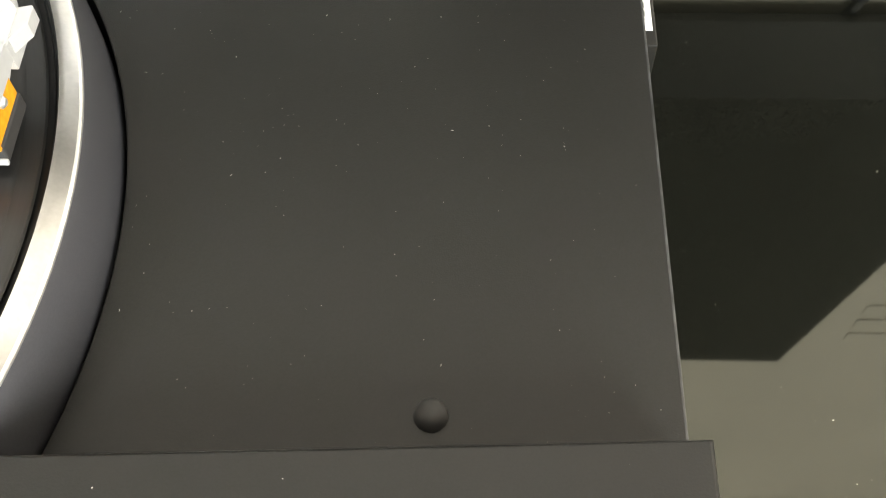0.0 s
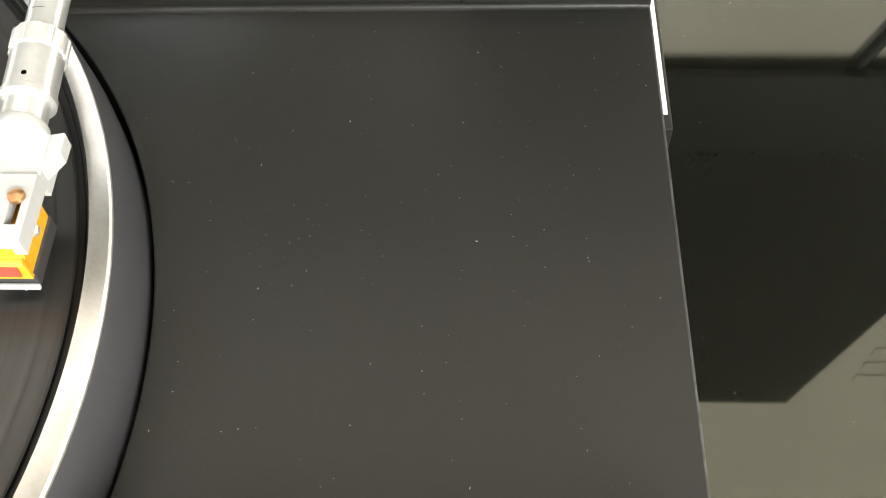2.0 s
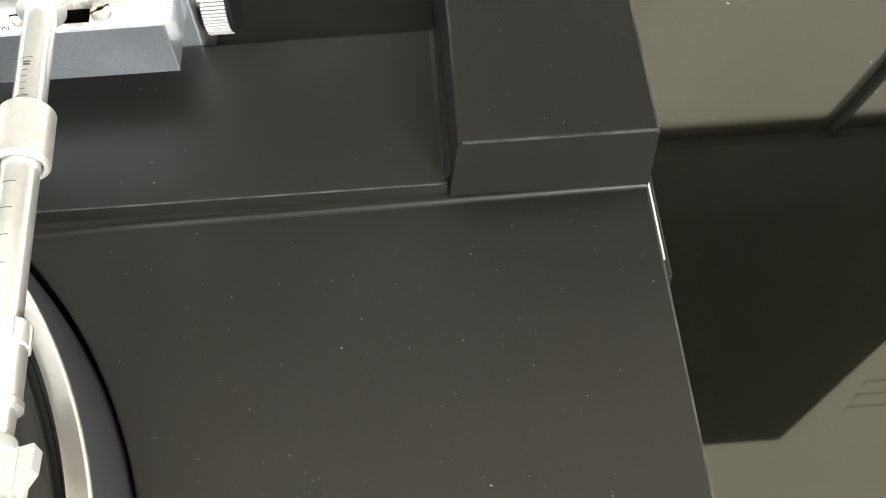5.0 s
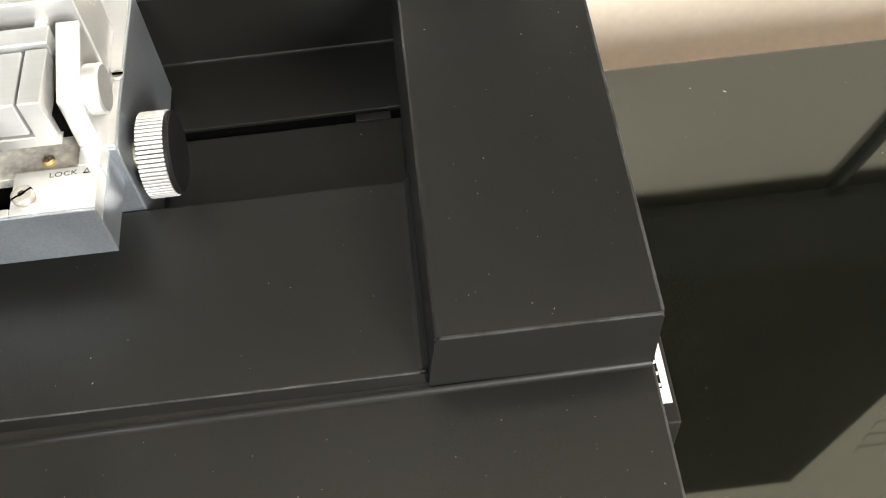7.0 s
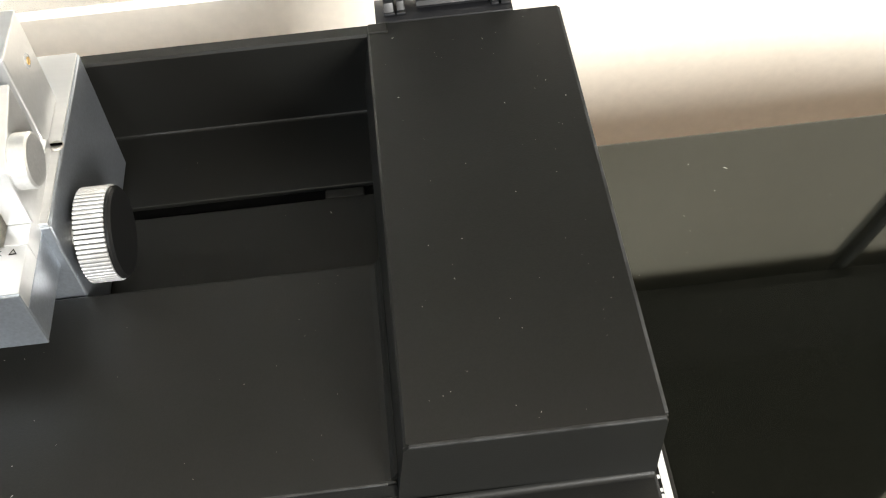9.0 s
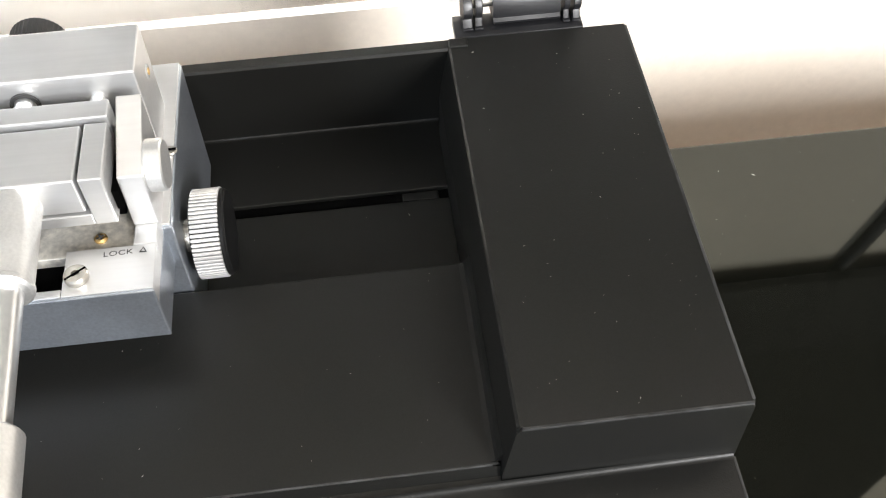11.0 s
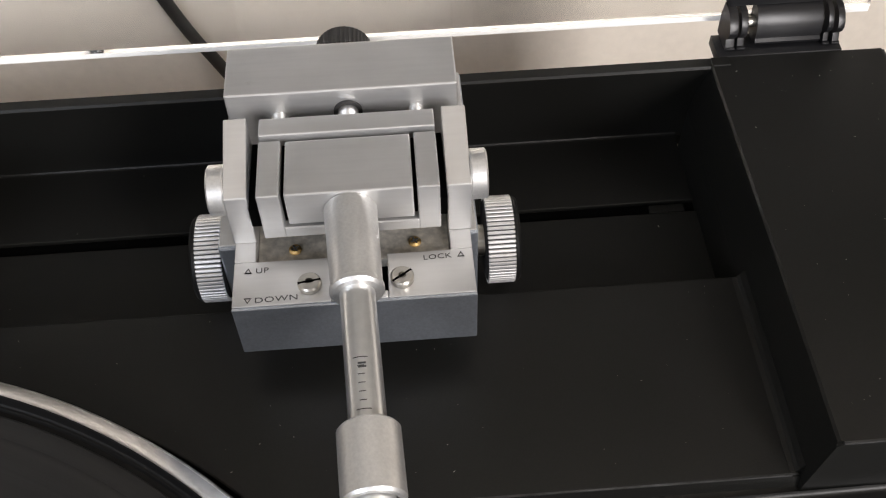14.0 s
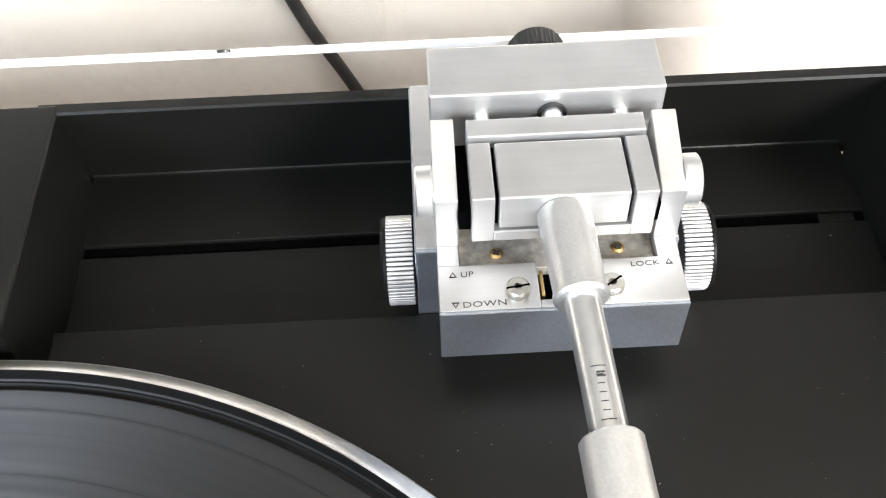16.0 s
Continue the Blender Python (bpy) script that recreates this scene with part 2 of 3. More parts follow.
# ---------------------------------------------------------------- the room
def room():
    x0, x1, y0, z0, z1 = -2.0, 2.0, -1.9, -0.82, 1.65
    tagged(part("floor", box(x0, x1, y0, WALL_Y, z0 - 0.1, z0), FLOOR_WOOD), "brown wooden floor of the room", "floor", kind="structure")
    tagged(part("ceiling", box(x0, x1, y0, WALL_Y, z1, z1 + 0.1), CEILING_PAINT), "unseen ceiling greyed to dim its reflection", "ceiling", kind="structure")
    tagged(part("wall_north", box(x0 - 0.1, x1 + 0.1, WALL_Y, WALL_Y + 0.12, z0, z1), WALL_PAINT), "cream painted wall behind the table", "wall", kind="structure")
    tagged(part("wall_west", box(x0 - 0.1, x0, y0, WALL_Y, z0, z1), ROOM_PAINT), "unseen beige wall darkened to cut fill light", "wall", kind="structure")
    tagged(part("wall_east", box(x1, x1 + 0.1, y0, WALL_Y, z0, z1), ROOM_PAINT), "unseen beige wall darkened to cut fill light", "wall", kind="structure")
    ax0, ax1 = WIN_2[0] - 0.42, WIN_2[0] + 0.42
    wx0, wx1, wz0, wz1 = WIN[0] - 0.42, WIN[0] + 0.42, WIN[2] - 0.62, WIN[2] + 0.62
    bm = box(x0 - 0.1, ax0, y0 - 0.12, y0, z0, z1)
    box(ax1, wx0, y0 - 0.12, y0, z0, z1, bm=bm)
    box(wx1, x1 + 0.1, y0 - 0.12, y0, z0, z1, bm=bm)
    for a, b in ((ax0, ax1), (wx0, wx1)):
        box(a, b, y0 - 0.12, y0, z0, wz0, bm=bm)
        box(a, b, y0 - 0.12, y0, wz1, z1, bm=bm)
    tagged(part("wall_south", bm, ROOM_PAINT), "unseen beige wall with two windows, darkened to cut fill light", "wall", kind="structure")
    for name, wx0, wx1 in (("window_1", wx0, wx1), ("window_2", ax0, ax1)):
        win = thing(name, "white framed window in the wall", "window", (0, 0, 0), kind="structure")
        bm = box(wx0, wx0 + 0.05, y0 - 0.09, y0 - 0.04, wz0, wz1)
        box(wx1 - 0.05, wx1, y0 - 0.09, y0 - 0.04, wz0, wz1, bm=bm)
        box(wx0 + 0.05, wx1 - 0.05, y0 - 0.09, y0 - 0.04, wz0, wz0 + 0.05, bm=bm)
        box(wx0 + 0.05, wx1 - 0.05, y0 - 0.09, y0 - 0.04, wz1 - 0.05, wz1, bm=bm)
        part("window_frame", bm, WHITE_FRAME, win)
        part("window_sill", box(wx0 - 0.03, wx1 + 0.03, y0 + 0.002, y0 + 0.08, wz0 - 0.03, wz0 - 0.005, 0.004), WHITE_FRAME, win)
    # slim horizontal mouldings on the wall beside the screen
    for z in (0.515, 0.545, 0.575):
        tagged(part("trim", box(0.345, 1.95, WALL_Y - 0.0014, WALL_Y - 0.0002, z, z + 0.016, 0.0005), WALL_PAINT), "slim pale moulding on the wall", "trim", kind="structure")


room()


# ---------------------------------------------------------------- table, screen and cables
def table():
    t = thing("table", "low table with a glossy black glass top", "table", (0, 0, -0.82))
    dz = 0.82
    part("tabletop", box(-1.05, 0.85, -0.55, 0.1745, TABLE_Z - 0.022 + dz, TABLE_Z + dz, 0.0012), GLOSS_BLACK, t, "glossy black glass top with dust")
    for x in (-1.0, 0.74):
        for y in (-0.5, 0.06):
            part("leg", box(x, x + 0.06, y, y + 0.06, 0.0, TABLE_Z - 0.022 + dz, 0.003), BLACK_PAINT, t)
    part("apron", box(-0.94, 0.74, 0.075, 0.095, TABLE_Z - 0.11 + dz, TABLE_Z - 0.022 + dz, 0.002), BLACK_PAINT, t)


table()


def screen():
    s = thing("flat_screen", "large black flat screen hung on the cream wall", "screen", (0, 0, 0))
    x0, x1, z0, z1 = -0.85, 0.284, 0.112, 0.622
    stand = Matrix(((1, 0, 0, 0), (0, 0, -1, 0), (0, 1, 0, 0), (0, 0, 0, 1)))
    # the free side edge runs slightly out of plumb
    side = lambda z: x1 + (z1 - z) * 0.195  # noqa: E731
    part("back_case", box(x0 + 0.01, x1 - 0.01, 0.243, 0.2495, z0 + 0.01, z1 - 0.01, 0.002), BEZEL, s)
    part("bottom_bezel", prism([(x0, z0), (side(z0), z0), (side(z0 + 0.076), z0 + 0.076), (x0, z0 + 0.076)], -0.243, -0.236, m=stand), BEZEL, s, "wide black bottom bezel")
    part("screen_glass", prism([(x0, z0 + 0.078), (side(z0 + 0.078), z0 + 0.078), (x1, z1), (x0, z1)], -0.243, -0.238, m=stand), SCREEN, s, "dark grey screen")


screen()


def cable(name, points, radius, label):
    return tagged(tube_curve(name, points, radius, CABLE), label, "cable")


cable("cable", [(0.195, 0.246, 0.12), (0.199, 0.2455, 0.113), (0.214, 0.2455, 0.065), (0.235, 0.246, 0.0), (0.26, 0.246, -0.10), (0.28, 0.246, -0.3), (0.28, 0.246, -0.81)], 0.0038, "black cable hanging down the cream wall")
cable("cable", [(-0.262, 0.2455, 0.12), (-0.252, 0.2455, 0.03), (-0.2300, 0.2455, -0.044), (-0.2193, 0.2455, -0.0685), (-0.2092, 0.2455, -0.0893), (-0.19, 0.2455, -0.14), (-0.17, 0.2455, -0.4), (-0.17, 0.2455, -0.81)], 0.0027, "black cable hanging down the cream wall")

# ---------------------------------------------------------------- turntable
CX, CY, HOLE_R = -0.2858, -0.1165, 0.1626
XL, XR = -0.50, 0.0
Y_BEAM, Y_FRONT, Y_BACK = -0.1634, -0.245, 0.1215
TOP = 0.0234


def arc_x(y, side=1):
    return CX + side * math.sqrt(max(HOLE_R**2 - (y - CY) ** 2, 0))


def arc(y0, y1, side=1, n=40):
    """Points on the platter well's edge from y0 to y1."""
    a0, a1 = math.asin((y0 - CY) / HOLE_R), math.asin((y1 - CY) / HOLE_R)
    return [(CX + side * HOLE_R * math.cos(a0 + (a1 - a0) * i / n), CY + HOLE_R * math.sin(a0 + (a1 - a0) * i / n)) for i in range(n + 1)]


def turntable():
    t = thing("turntable", "satin black linear-tracking turntable on the glossy table", "turntable", (0, 0, TABLE_Z))
    up = Matrix.Translation((0, 0, -TABLE_Z))

    def add(name, bm, mat, label="", smooth=False, parent=t):
        bm.transform(up)
        return part(name, bm, mat, parent, label, smooth)

    # lower case and its feet
    add("case", box(XL, XR, Y_FRONT, Y_BACK - 0.002, -0.072, -0.030, 0.002), BLACK_PAINT, "satin black lower case")
    for x in (XL + 0.05, XR - 0.05):
        for y in (Y_FRONT + 0.05, Y_BACK - 0.05):
            add("foot", lathe([(0, TABLE_Z), (0.022, TABLE_Z), (0.024, TABLE_Z + 0.003), (0.02, -0.0721), (0, -0.0721)], 32, m=Matrix.Translation((x, y, 0))), BLACK_RUBBER, smooth=True)
    # deck either side of the platter well
    deck = prism([(XR, Y_BEAM - 0.009), (XR, 0.004)] + arc(0.004, Y_BEAM - 0.009), -0.0299, 0.0, 0.0005)
    add("deck", prism([(XL, 0.004), (XL, Y_BEAM - 0.004)] + arc(Y_BEAM - 0.004, 0.004, -1), -0.0299, 0.0, 0.0005), BLACK_PAINT)
    add("deck", deck, BLACK_PAINT, "satin black deck with dust specks")
    # raised front strip
    beam = prism([(XR + 0.0002, Y_FRONT), (XR + 0.0002, Y_BEAM + 0.0001)] + arc(Y_BEAM - 0.0053, Y_FRONT), -0.0297, 0.0197, 0.0008)
    add("front_strip", prism([(XL, Y_BEAM), (XL, Y_FRONT)] + arc(Y_FRONT, Y_BEAM, -1), -0.0297, 0.0197, 0.0008), BLACK_PAINT)
    add("front_strip", beam, BLACK_PAINT, "raised satin black front strip")
    # rear blocks
    rb = bmesh.new()
    sec = [(-0.0536, -0.0297), (-0.0526, 0.003), (-0.0500, TOP - 0.0006), (-0.0494, TOP), (-0.0006, TOP), (0.0, TOP - 0.0006), (0.0, -0.0297)]
    ends = [[rb.verts.new((x, y, z)) for x, z in sec] for y in (0.0, 0.1205)]
    for i in range(len(sec)):
        j = (i + 1) % len(sec)
        rb.faces.new((ends[0][i], ends[0][j], ends[1][j], ends[1][i]))
    rb.faces.new(ends[0])
    rb.faces.new(ends[1])
    bmesh.ops.recalc_face_normals(rb, faces=rb.faces)
    bmesh.ops.bevel(rb, geom=[ed for ed in rb.edges if all(abs(v.co.y) < 1e-7 and v.co.z > 0.02 for v in ed.verts)], offset=0.0006, segments=2, affect="EDGES")
    add("rear_block", rb, BLACK_PAINT, "raised satin black rear block with worn edges")
    xl = -0.2795
    top_y = CY + math.sqrt(HOLE_R**2 - (xl - CX) ** 2)
    pts = [(xl, top_y), (xl, 0.1205), (XL, 0.1205), (XL, 0.0), (arc_x(0.0, -1), 0.0)]
    a0, a1 = math.atan2(0.0 - CY, arc_x(0.0, -1) - CX), math.atan2(top_y - CY, xl - CX)
    pts += [(CX + HOLE_R * math.cos(a0 + (a1 - a0) * i / 24), CY + HOLE_R * math.sin(a0 + (a1 - a0) * i / 24)) for i in range(1, 24)]
    add("rear_block", prism(pts, -0.0297, TOP, 0.0008), BLACK_PAINT, "raised satin black rear block")
    # tray in front of the rail, with its notch for the platter
    tx0, tx1, ty = -0.2755, -0.0526, 0.0585
    yl = CY + math.sqrt(HOLE_R**2 - (tx0 - CX) ** 2)
    a0, a1 = math.atan2(yl - CY, tx0 - CX), math.atan2(0.0022 - CY, arc_x(0.0022) - CX)
    notch = [(CX + HOLE_R * math.cos(a0 + (a1 - a0) * i / 40), CY + HOLE_R * math.sin(a0 + (a1 - a0) * i / 40)) for i in range(41)]
    add("tray", prism([(tx1, 0.0022), (tx1, ty), (tx0, ty)] + notch, -0.0297, 0.0043, 0.0006), BLACK_PAINT, "satin black tray with a fine raised lip")
    # soft fillet along the foot of the step
    foot = lambda x: 0.0002 + 0.0120 * x  # noqa: E731
    fil = bmesh.new()
    prof = [(0.0, 0.0)] + [(-0.0014 * (1 - math.sin(a)), 0.0014 * (1 - math.cos(a))) for a in np.linspace(0, math.pi / 2, 7)]
    rows = [[fil.verts.new((x, y + foot(x), z + 0.0001)) for y, z in prof] for x in (arc_x(-0.002) + 0.0005, -0.0003)]
    for i in range(len(prof) - 1):
        fil.faces.new((rows[0][i], rows[0][i + 1], rows[1][i + 1], rows[1][i]))
    face = bmesh.new()
    ends = [[face.verts.new(p) for p in ((x, foot(x), 0.0002), (x, 0.0012, 0.0006), (x, 0.0020, 0.0041), (x, 0.0030, 0.0002))] for x in (arc_x(-0.001) + 0.0006, -0.0527)]
    for a, b in ((0, 1), (1, 2), (2, 3)):
        face.faces.new((ends[0][a], ends[0][b], ends[1][b], ends[1][a]))
    face.faces.new(ends[0])
    face.faces.new(ends[1])
    add("tray_front", face, BLACK_PAINT)
    add("fillet", fil, BLACK_PAINT, smooth=True)
    # tray-side fillet along the block
    fil2 = bmesh.new()
    rows = [[fil2.verts.new((x, y, z)) for x, z in ((-0.0550, 0.0044), (-0.0538, 0.0047), (-0.0531, 0.0056), (-0.0521, 0.0075), (-0.0519, 0.0044))] for y in (0.003, ty - 0.0005)]
    for i in range(5):
        j = (i + 1) % 5
        fil2.faces.new((rows[0][i], rows[0][j], rows[1][j], rows[1][i]))
    fil2.faces.new(rows[0])
    fil2.faces.new(rows[1])
    add("fillet", fil2, BLACK_PAINT)
    # channel floor in two halves, slot, back wall and rim
    zf = -0.0126
    add("channel_floor", box(-0.281, -0.0528, ty - 0.003, 0.0949, -0.0296, zf, 0.0004), BLACK_PAINT)
    add("channel_floor", box(-0.281, -0.0528, 0.0990, 0.129, -0.0296, zf, 0.0004), BLACK_PAINT)
    # Black filler just below the floor: the slot's shade put in as colour.
    add("slot_shade_fill", box(-0.2795, -0.0530, 0.0946, 0.0993, -0.0294, -0.0138), DEEP_BLACK, "black filler painting the slot's deep shade")
    add("slot_guide", box(-0.0665, -0.056, 0.0954, 0.0985, -0.0250, zf - 0.0006, 0.0003), BLACK_PAINT, "small dark guide at the slot's end")
    bw = bmesh.new()
    sec = [(0.1172, TOP - 0.0010), (0.1178, TOP - 0.0004), (0.1210, TOP - 0.0004), (0.1215, TOP - 0.0010), (0.131, zf - 0.01), (0.1268, zf - 0.001)]
    ends = [[bw.verts.new((x, y, z)) for y, z in sec] for x in (-0.2850, -0.0450)]
    for i in range(len(sec)):
        j = (i + 1) % len(sec)
        bw.faces.new((ends[0][i], ends[0][j], ends[1][j], ends[1][i]))
    bw.faces.new(ends[0])
    bw.faces.new(ends[1])
    add("back_rim", bw, BLACK_PAINT, "narrow black back rim")
    add("rim_end", box(-0.0497, -0.0446, 0.1170, 0.1204, TOP - 0.0002, TOP + 0.0006, 0.0003), BLACK_PAINT)
    ch = bmesh.new()
    rows = [[ch.verts.new((x, y, z)) for y, z in ((0.1254, zf + 0.0001), (0.1260, zf + 0.0003), (0.1264, zf + 0.0007), (0.1266, zf + 0.0014), (0.1285, zf + 0.0001))] for x in (-0.2810, -0.0526)]
    for i in range(5):
        j = (i + 1) % 5
        ch.faces.new((rows[0][i], rows[0][j], rows[1][j], rows[1][i]))
    add("fillet", ch, BLACK_PAINT)
    # paint worn thin along the sharp edges
    add("worn_edge", box(-0.0490, -0.0004, -0.0002, 0.0006, TOP - 0.0006, TOP + 0.00006, 0.0002), WORN)
    add("worn_edge", box(-0.0007, 0.0001, 0.0010, 0.1200, TOP - 0.0007, TOP + 0.00005, 0.0002), WORN)
    add("worn_edge", box(-0.0005, 0.0001, Y_BEAM - 0.003, -0.0005, -0.0005, 0.00006, 0.00015), WORN)
    add("worn_edge", box(arc_x(0.0022) + 0.001, -0.0545, 0.0021, 0.0026, 0.0038, 0.00437, 0.00015), WORN)
    # well floor, coloured black for the shade in the platter gap; rubber bumper
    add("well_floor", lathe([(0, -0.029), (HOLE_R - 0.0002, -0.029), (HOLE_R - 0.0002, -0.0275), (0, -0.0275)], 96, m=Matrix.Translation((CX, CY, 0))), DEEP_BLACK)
    add("bumper", lathe([(0.0, 0.0034), (0.0014, 0.0032), (0.0026, 0.0025), (0.0033, 0.0015), (0.0036, 0.00005), (0, 0.00005)], 32, m=Matrix.Translation((-0.0516, -0.1520, 0))), BLACK_RUBBER, "small round rubber bumper", True)
    add("bumper_seat", lathe([(0.0036, 0.0001), (0.0056, 0.00012), (0.0078, 0.00003), (0.0036, 0.00003), (0.0036, 0.0001)], 40, m=Matrix.Translation((-0.0516, -0.1520, 0))), BLACK_PAINT, smooth=True)
    # platter
    pl = add("platter", lathe([(0, -0.026), (0.1575, -0.026), (0.1612, -0.010), (0.1610, 0.0), (0.1591, 0.0160), (0.1583, 0.0183)], 128, m=Matrix.Translation((CX, CY, 0))), PLATTER_SIDE, "heavy platter with dark anodised side", True)
    add("rim", lathe([(0.1583, 0.0183), (0.1583, 0.0187), (0.1581, 0.0191), (0.1576, 0.0195)], 160, m=Matrix.Translation((CX, CY, 0))), PLATTER_RIM, "bright satin rim", True, pl)
    add("rim_slope", lathe([(0.1576, 0.0195), (0.1564, 0.0204), (0.1552, 0.0212), (0.1542, 0.0218), (0.1539, 0.0219)], 160, m=Matrix.Translation((CX, CY, 0))), RIM_SLOPE, "satin outward slope of the rim", True, pl)
    add("mat", lathe([(0.1539, 0.0219), (0.1537, 0.0218), (0.1533, 0.0188), (0.1529, 0.0184), (0.1524, 0.0184), (0.1519, 0.0178), (0.02, 0.0177)], 128, m=Matrix.Translation((CX, CY, 0))), MAT_RUBBER, "black platter mat", True, pl)
    return t


turntable()


def record():
    r = thing("vinyl_record", "black vinyl record lying on the platter", "record", (CX, CY, 0.0178))
    part("disc", lathe([(0, 0.0), (0.1495, 0.0), (0.1506, 0.0008), (0.1502, 0.0013), (0.1496, 0.0014), (0.1490, 0.00115), (0.0600, 0.00115), (0.0515, 0.0014), (0, 0.0014)], 160), VINYL, r, smooth=True)
    # faint raised rings between the tracks
    for rad in (0.1452, 0.1296, 0.1133, 0.0964, 0.0797):
        part("track_gap", lathe([(rad - 0.0006, 0.00116), (rad - 0.0003, 0.00122), (rad + 0.0003, 0.00122), (rad + 0.0006, 0.00116)], 160), VINYL, r, smooth=True)
    part("paper_label", lathe([(0, 0.0014), (0.050, 0.0014), (0.050, 0.0016), (0.0037, 0.0016), (0, 0.0016)], 64), YELLOW, r)


record()


# ---------------------------------------------------------------- tonearm on its carriage
def tonearm():
    base = (-0.151, 0.08, 0.003)
    t = thing("tonearm", "silver linear-tracking tonearm on its aluminium carriage", "tonearm", base)
    back = Matrix.Translation((-base[0], -base[1], -base[2]))

    def add(name, bm, mat, parent=t, label="", smooth=False):
        bm.transform(back)
        return part(name, bm, mat, parent, label, smooth)

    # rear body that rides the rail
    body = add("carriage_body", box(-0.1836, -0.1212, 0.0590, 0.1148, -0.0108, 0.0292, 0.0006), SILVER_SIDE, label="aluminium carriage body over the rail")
    add("top_plate", box(-0.1832, -0.1216, 0.0594, 0.1144, 0.0293, 0.0299, 0.0002), SILVER, body, "thin stained aluminium top plate")
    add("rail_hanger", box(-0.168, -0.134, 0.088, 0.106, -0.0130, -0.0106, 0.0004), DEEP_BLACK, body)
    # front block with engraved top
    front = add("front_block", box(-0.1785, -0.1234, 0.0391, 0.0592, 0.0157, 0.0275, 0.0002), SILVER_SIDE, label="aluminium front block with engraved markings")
    pl = box(-0.1785, -0.1562, 0.0391, 0.0515, 0.0276, 0.0330, 0.0002)
    add("marking_plate", pl, SILVER, front, "engraved aluminium plate")
    add("marking_plate", box(-0.1432, -0.1234, 0.0391, 0.0515, 0.0276, 0.0330, 0.0002), SILVER, front, "engraved aluminium plate")
    add("front_bar", box(-0.1561, -0.1433, 0.0391, 0.0412, 0.0276, 0.0330, 0.0003), SILVER, front)
    add("recess_floor", box(-0.1734, -0.1286, 0.0517, 0.0815, 0.0276, 0.0306, 0.0002), STAINED_METAL, front, "stained recess floor")
    # Thin black sheet paints the dark depth of the slot.
    add("slot_bottom_shade", box(-0.1560, -0.1434, 0.0414, 0.0516, 0.0274, 0.0279), DEEP_BLACK, front)
    add("contact_strip", box(-0.1556, -0.1548, 0.0430, 0.0500, 0.0280, 0.0316, 0.0002), BRASS, front)
    add("front_face", box(-0.1786, -0.1233, 0.0383, 0.0390, 0.0155, 0.0329, 0.0003), SILVER_SIDE, front, "smooth front face with window blue painted in")
    add("shoulder", box(-0.1785, -0.1735, 0.0516, 0.0820, 0.0276, 0.0331, 0.0002), SILVER, front)
    add("shoulder", box(-0.1285, -0.1234, 0.0516, 0.0820, 0.0276, 0.0331, 0.0002), SILVER, front)

    # ears either side of the gimbal
    def ear(x0, x1):
        bm = bmesh.new()
        sec = [(0.0570, 0.0332), (0.0576, 0.0484), (0.0768, 0.0545), (0.0768, 0.0332)]
        a = [bm.verts.new((x0, y, z)) for y, z in sec]
        b = [bm.verts.new((x1, y, z)) for y, z in sec]
        bm.faces.new(a)
        bm.faces.new(b)
        for i in range(4):
            j = (i + 1) % 4
            bm.faces.new((a[i], a[j], b[j], b[i]))
        bmesh.ops.recalc_face_normals(bm, faces=bm.faces)
        return soften(bm, 0.0003)

    add("ear", ear(-0.1787, -0.1734), SILVER, label="upright aluminium ear")
    add("ear", ear(-0.1286, -0.1230), SILVER, label="upright aluminium ear")
    for x, s in ((-0.1787, -1), (-0.1230, 1)):
        m = Matrix.Translation((x, 0.0637, 0.0450)) @ Matrix.Rotation(s * math.pi / 2, 4, "Y")
        add("pivot_cap", lathe([(0, 0.0), (0.0056, 0.0), (0.0059, 0.0004), (0.0059, 0.0036), (0.0054, 0.0040), (0, 0.0041)], 40, m=m), SATIN_TUBE, label="round satin pivot cap", smooth=True)

    # gimbal: outer frame, cross bar, centre block
    fr = box(-0.1706, -0.1656, 0.0538, 0.0704, 0.0385, 0.0530, 0.0003)
    box(-0.1353, -0.1303, 0.0538, 0.0704, 0.0385, 0.0530, 0.0003, bm=fr)
    box(-0.1657, -0.1352, 0.0538, 0.0590, 0.0385, 0.0418, 0.0003, bm=fr)
    add("gimbal_frame", fr, SILVER, label="U-shaped aluminium gimbal frame")
    add("cross_bar", box(-0.1706, -0.1303, 0.0716, 0.0770, 0.0440, 0.0537, 0.0003), SILVER)
    add("pivot_block", box(-0.1646, -0.1362, 0.0541, 0.0704, 0.0426, 0.0527, 0.0004), SILVER, label="brushed aluminium pivot block")
    # Black filler boxes stand in for the shade between the gimbal parts.
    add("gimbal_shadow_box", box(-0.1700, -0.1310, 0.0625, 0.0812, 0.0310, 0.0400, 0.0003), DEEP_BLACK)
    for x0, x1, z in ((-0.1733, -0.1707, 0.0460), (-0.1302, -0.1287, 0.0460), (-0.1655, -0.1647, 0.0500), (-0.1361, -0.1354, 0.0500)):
        add("gap_shade_fill", box(x0, x1, 0.0562, 0.0765, 0.0402, z), DEEP_BLACK)
    # rear bar, pins and thumbwheel
    bar = add("rear_bar", box(-0.1785, -0.1243, 0.0818, 0.0982, 0.0302, 0.0568, 0.0004), SILVER, label="brushed aluminium rear bar with a small paint chip")
    add("pin", rod((-0.1502, 0.0770, 0.0500), (-0.1502, 0.0822, 0.0500), 0.0024), CHROME, bar, smooth=True)
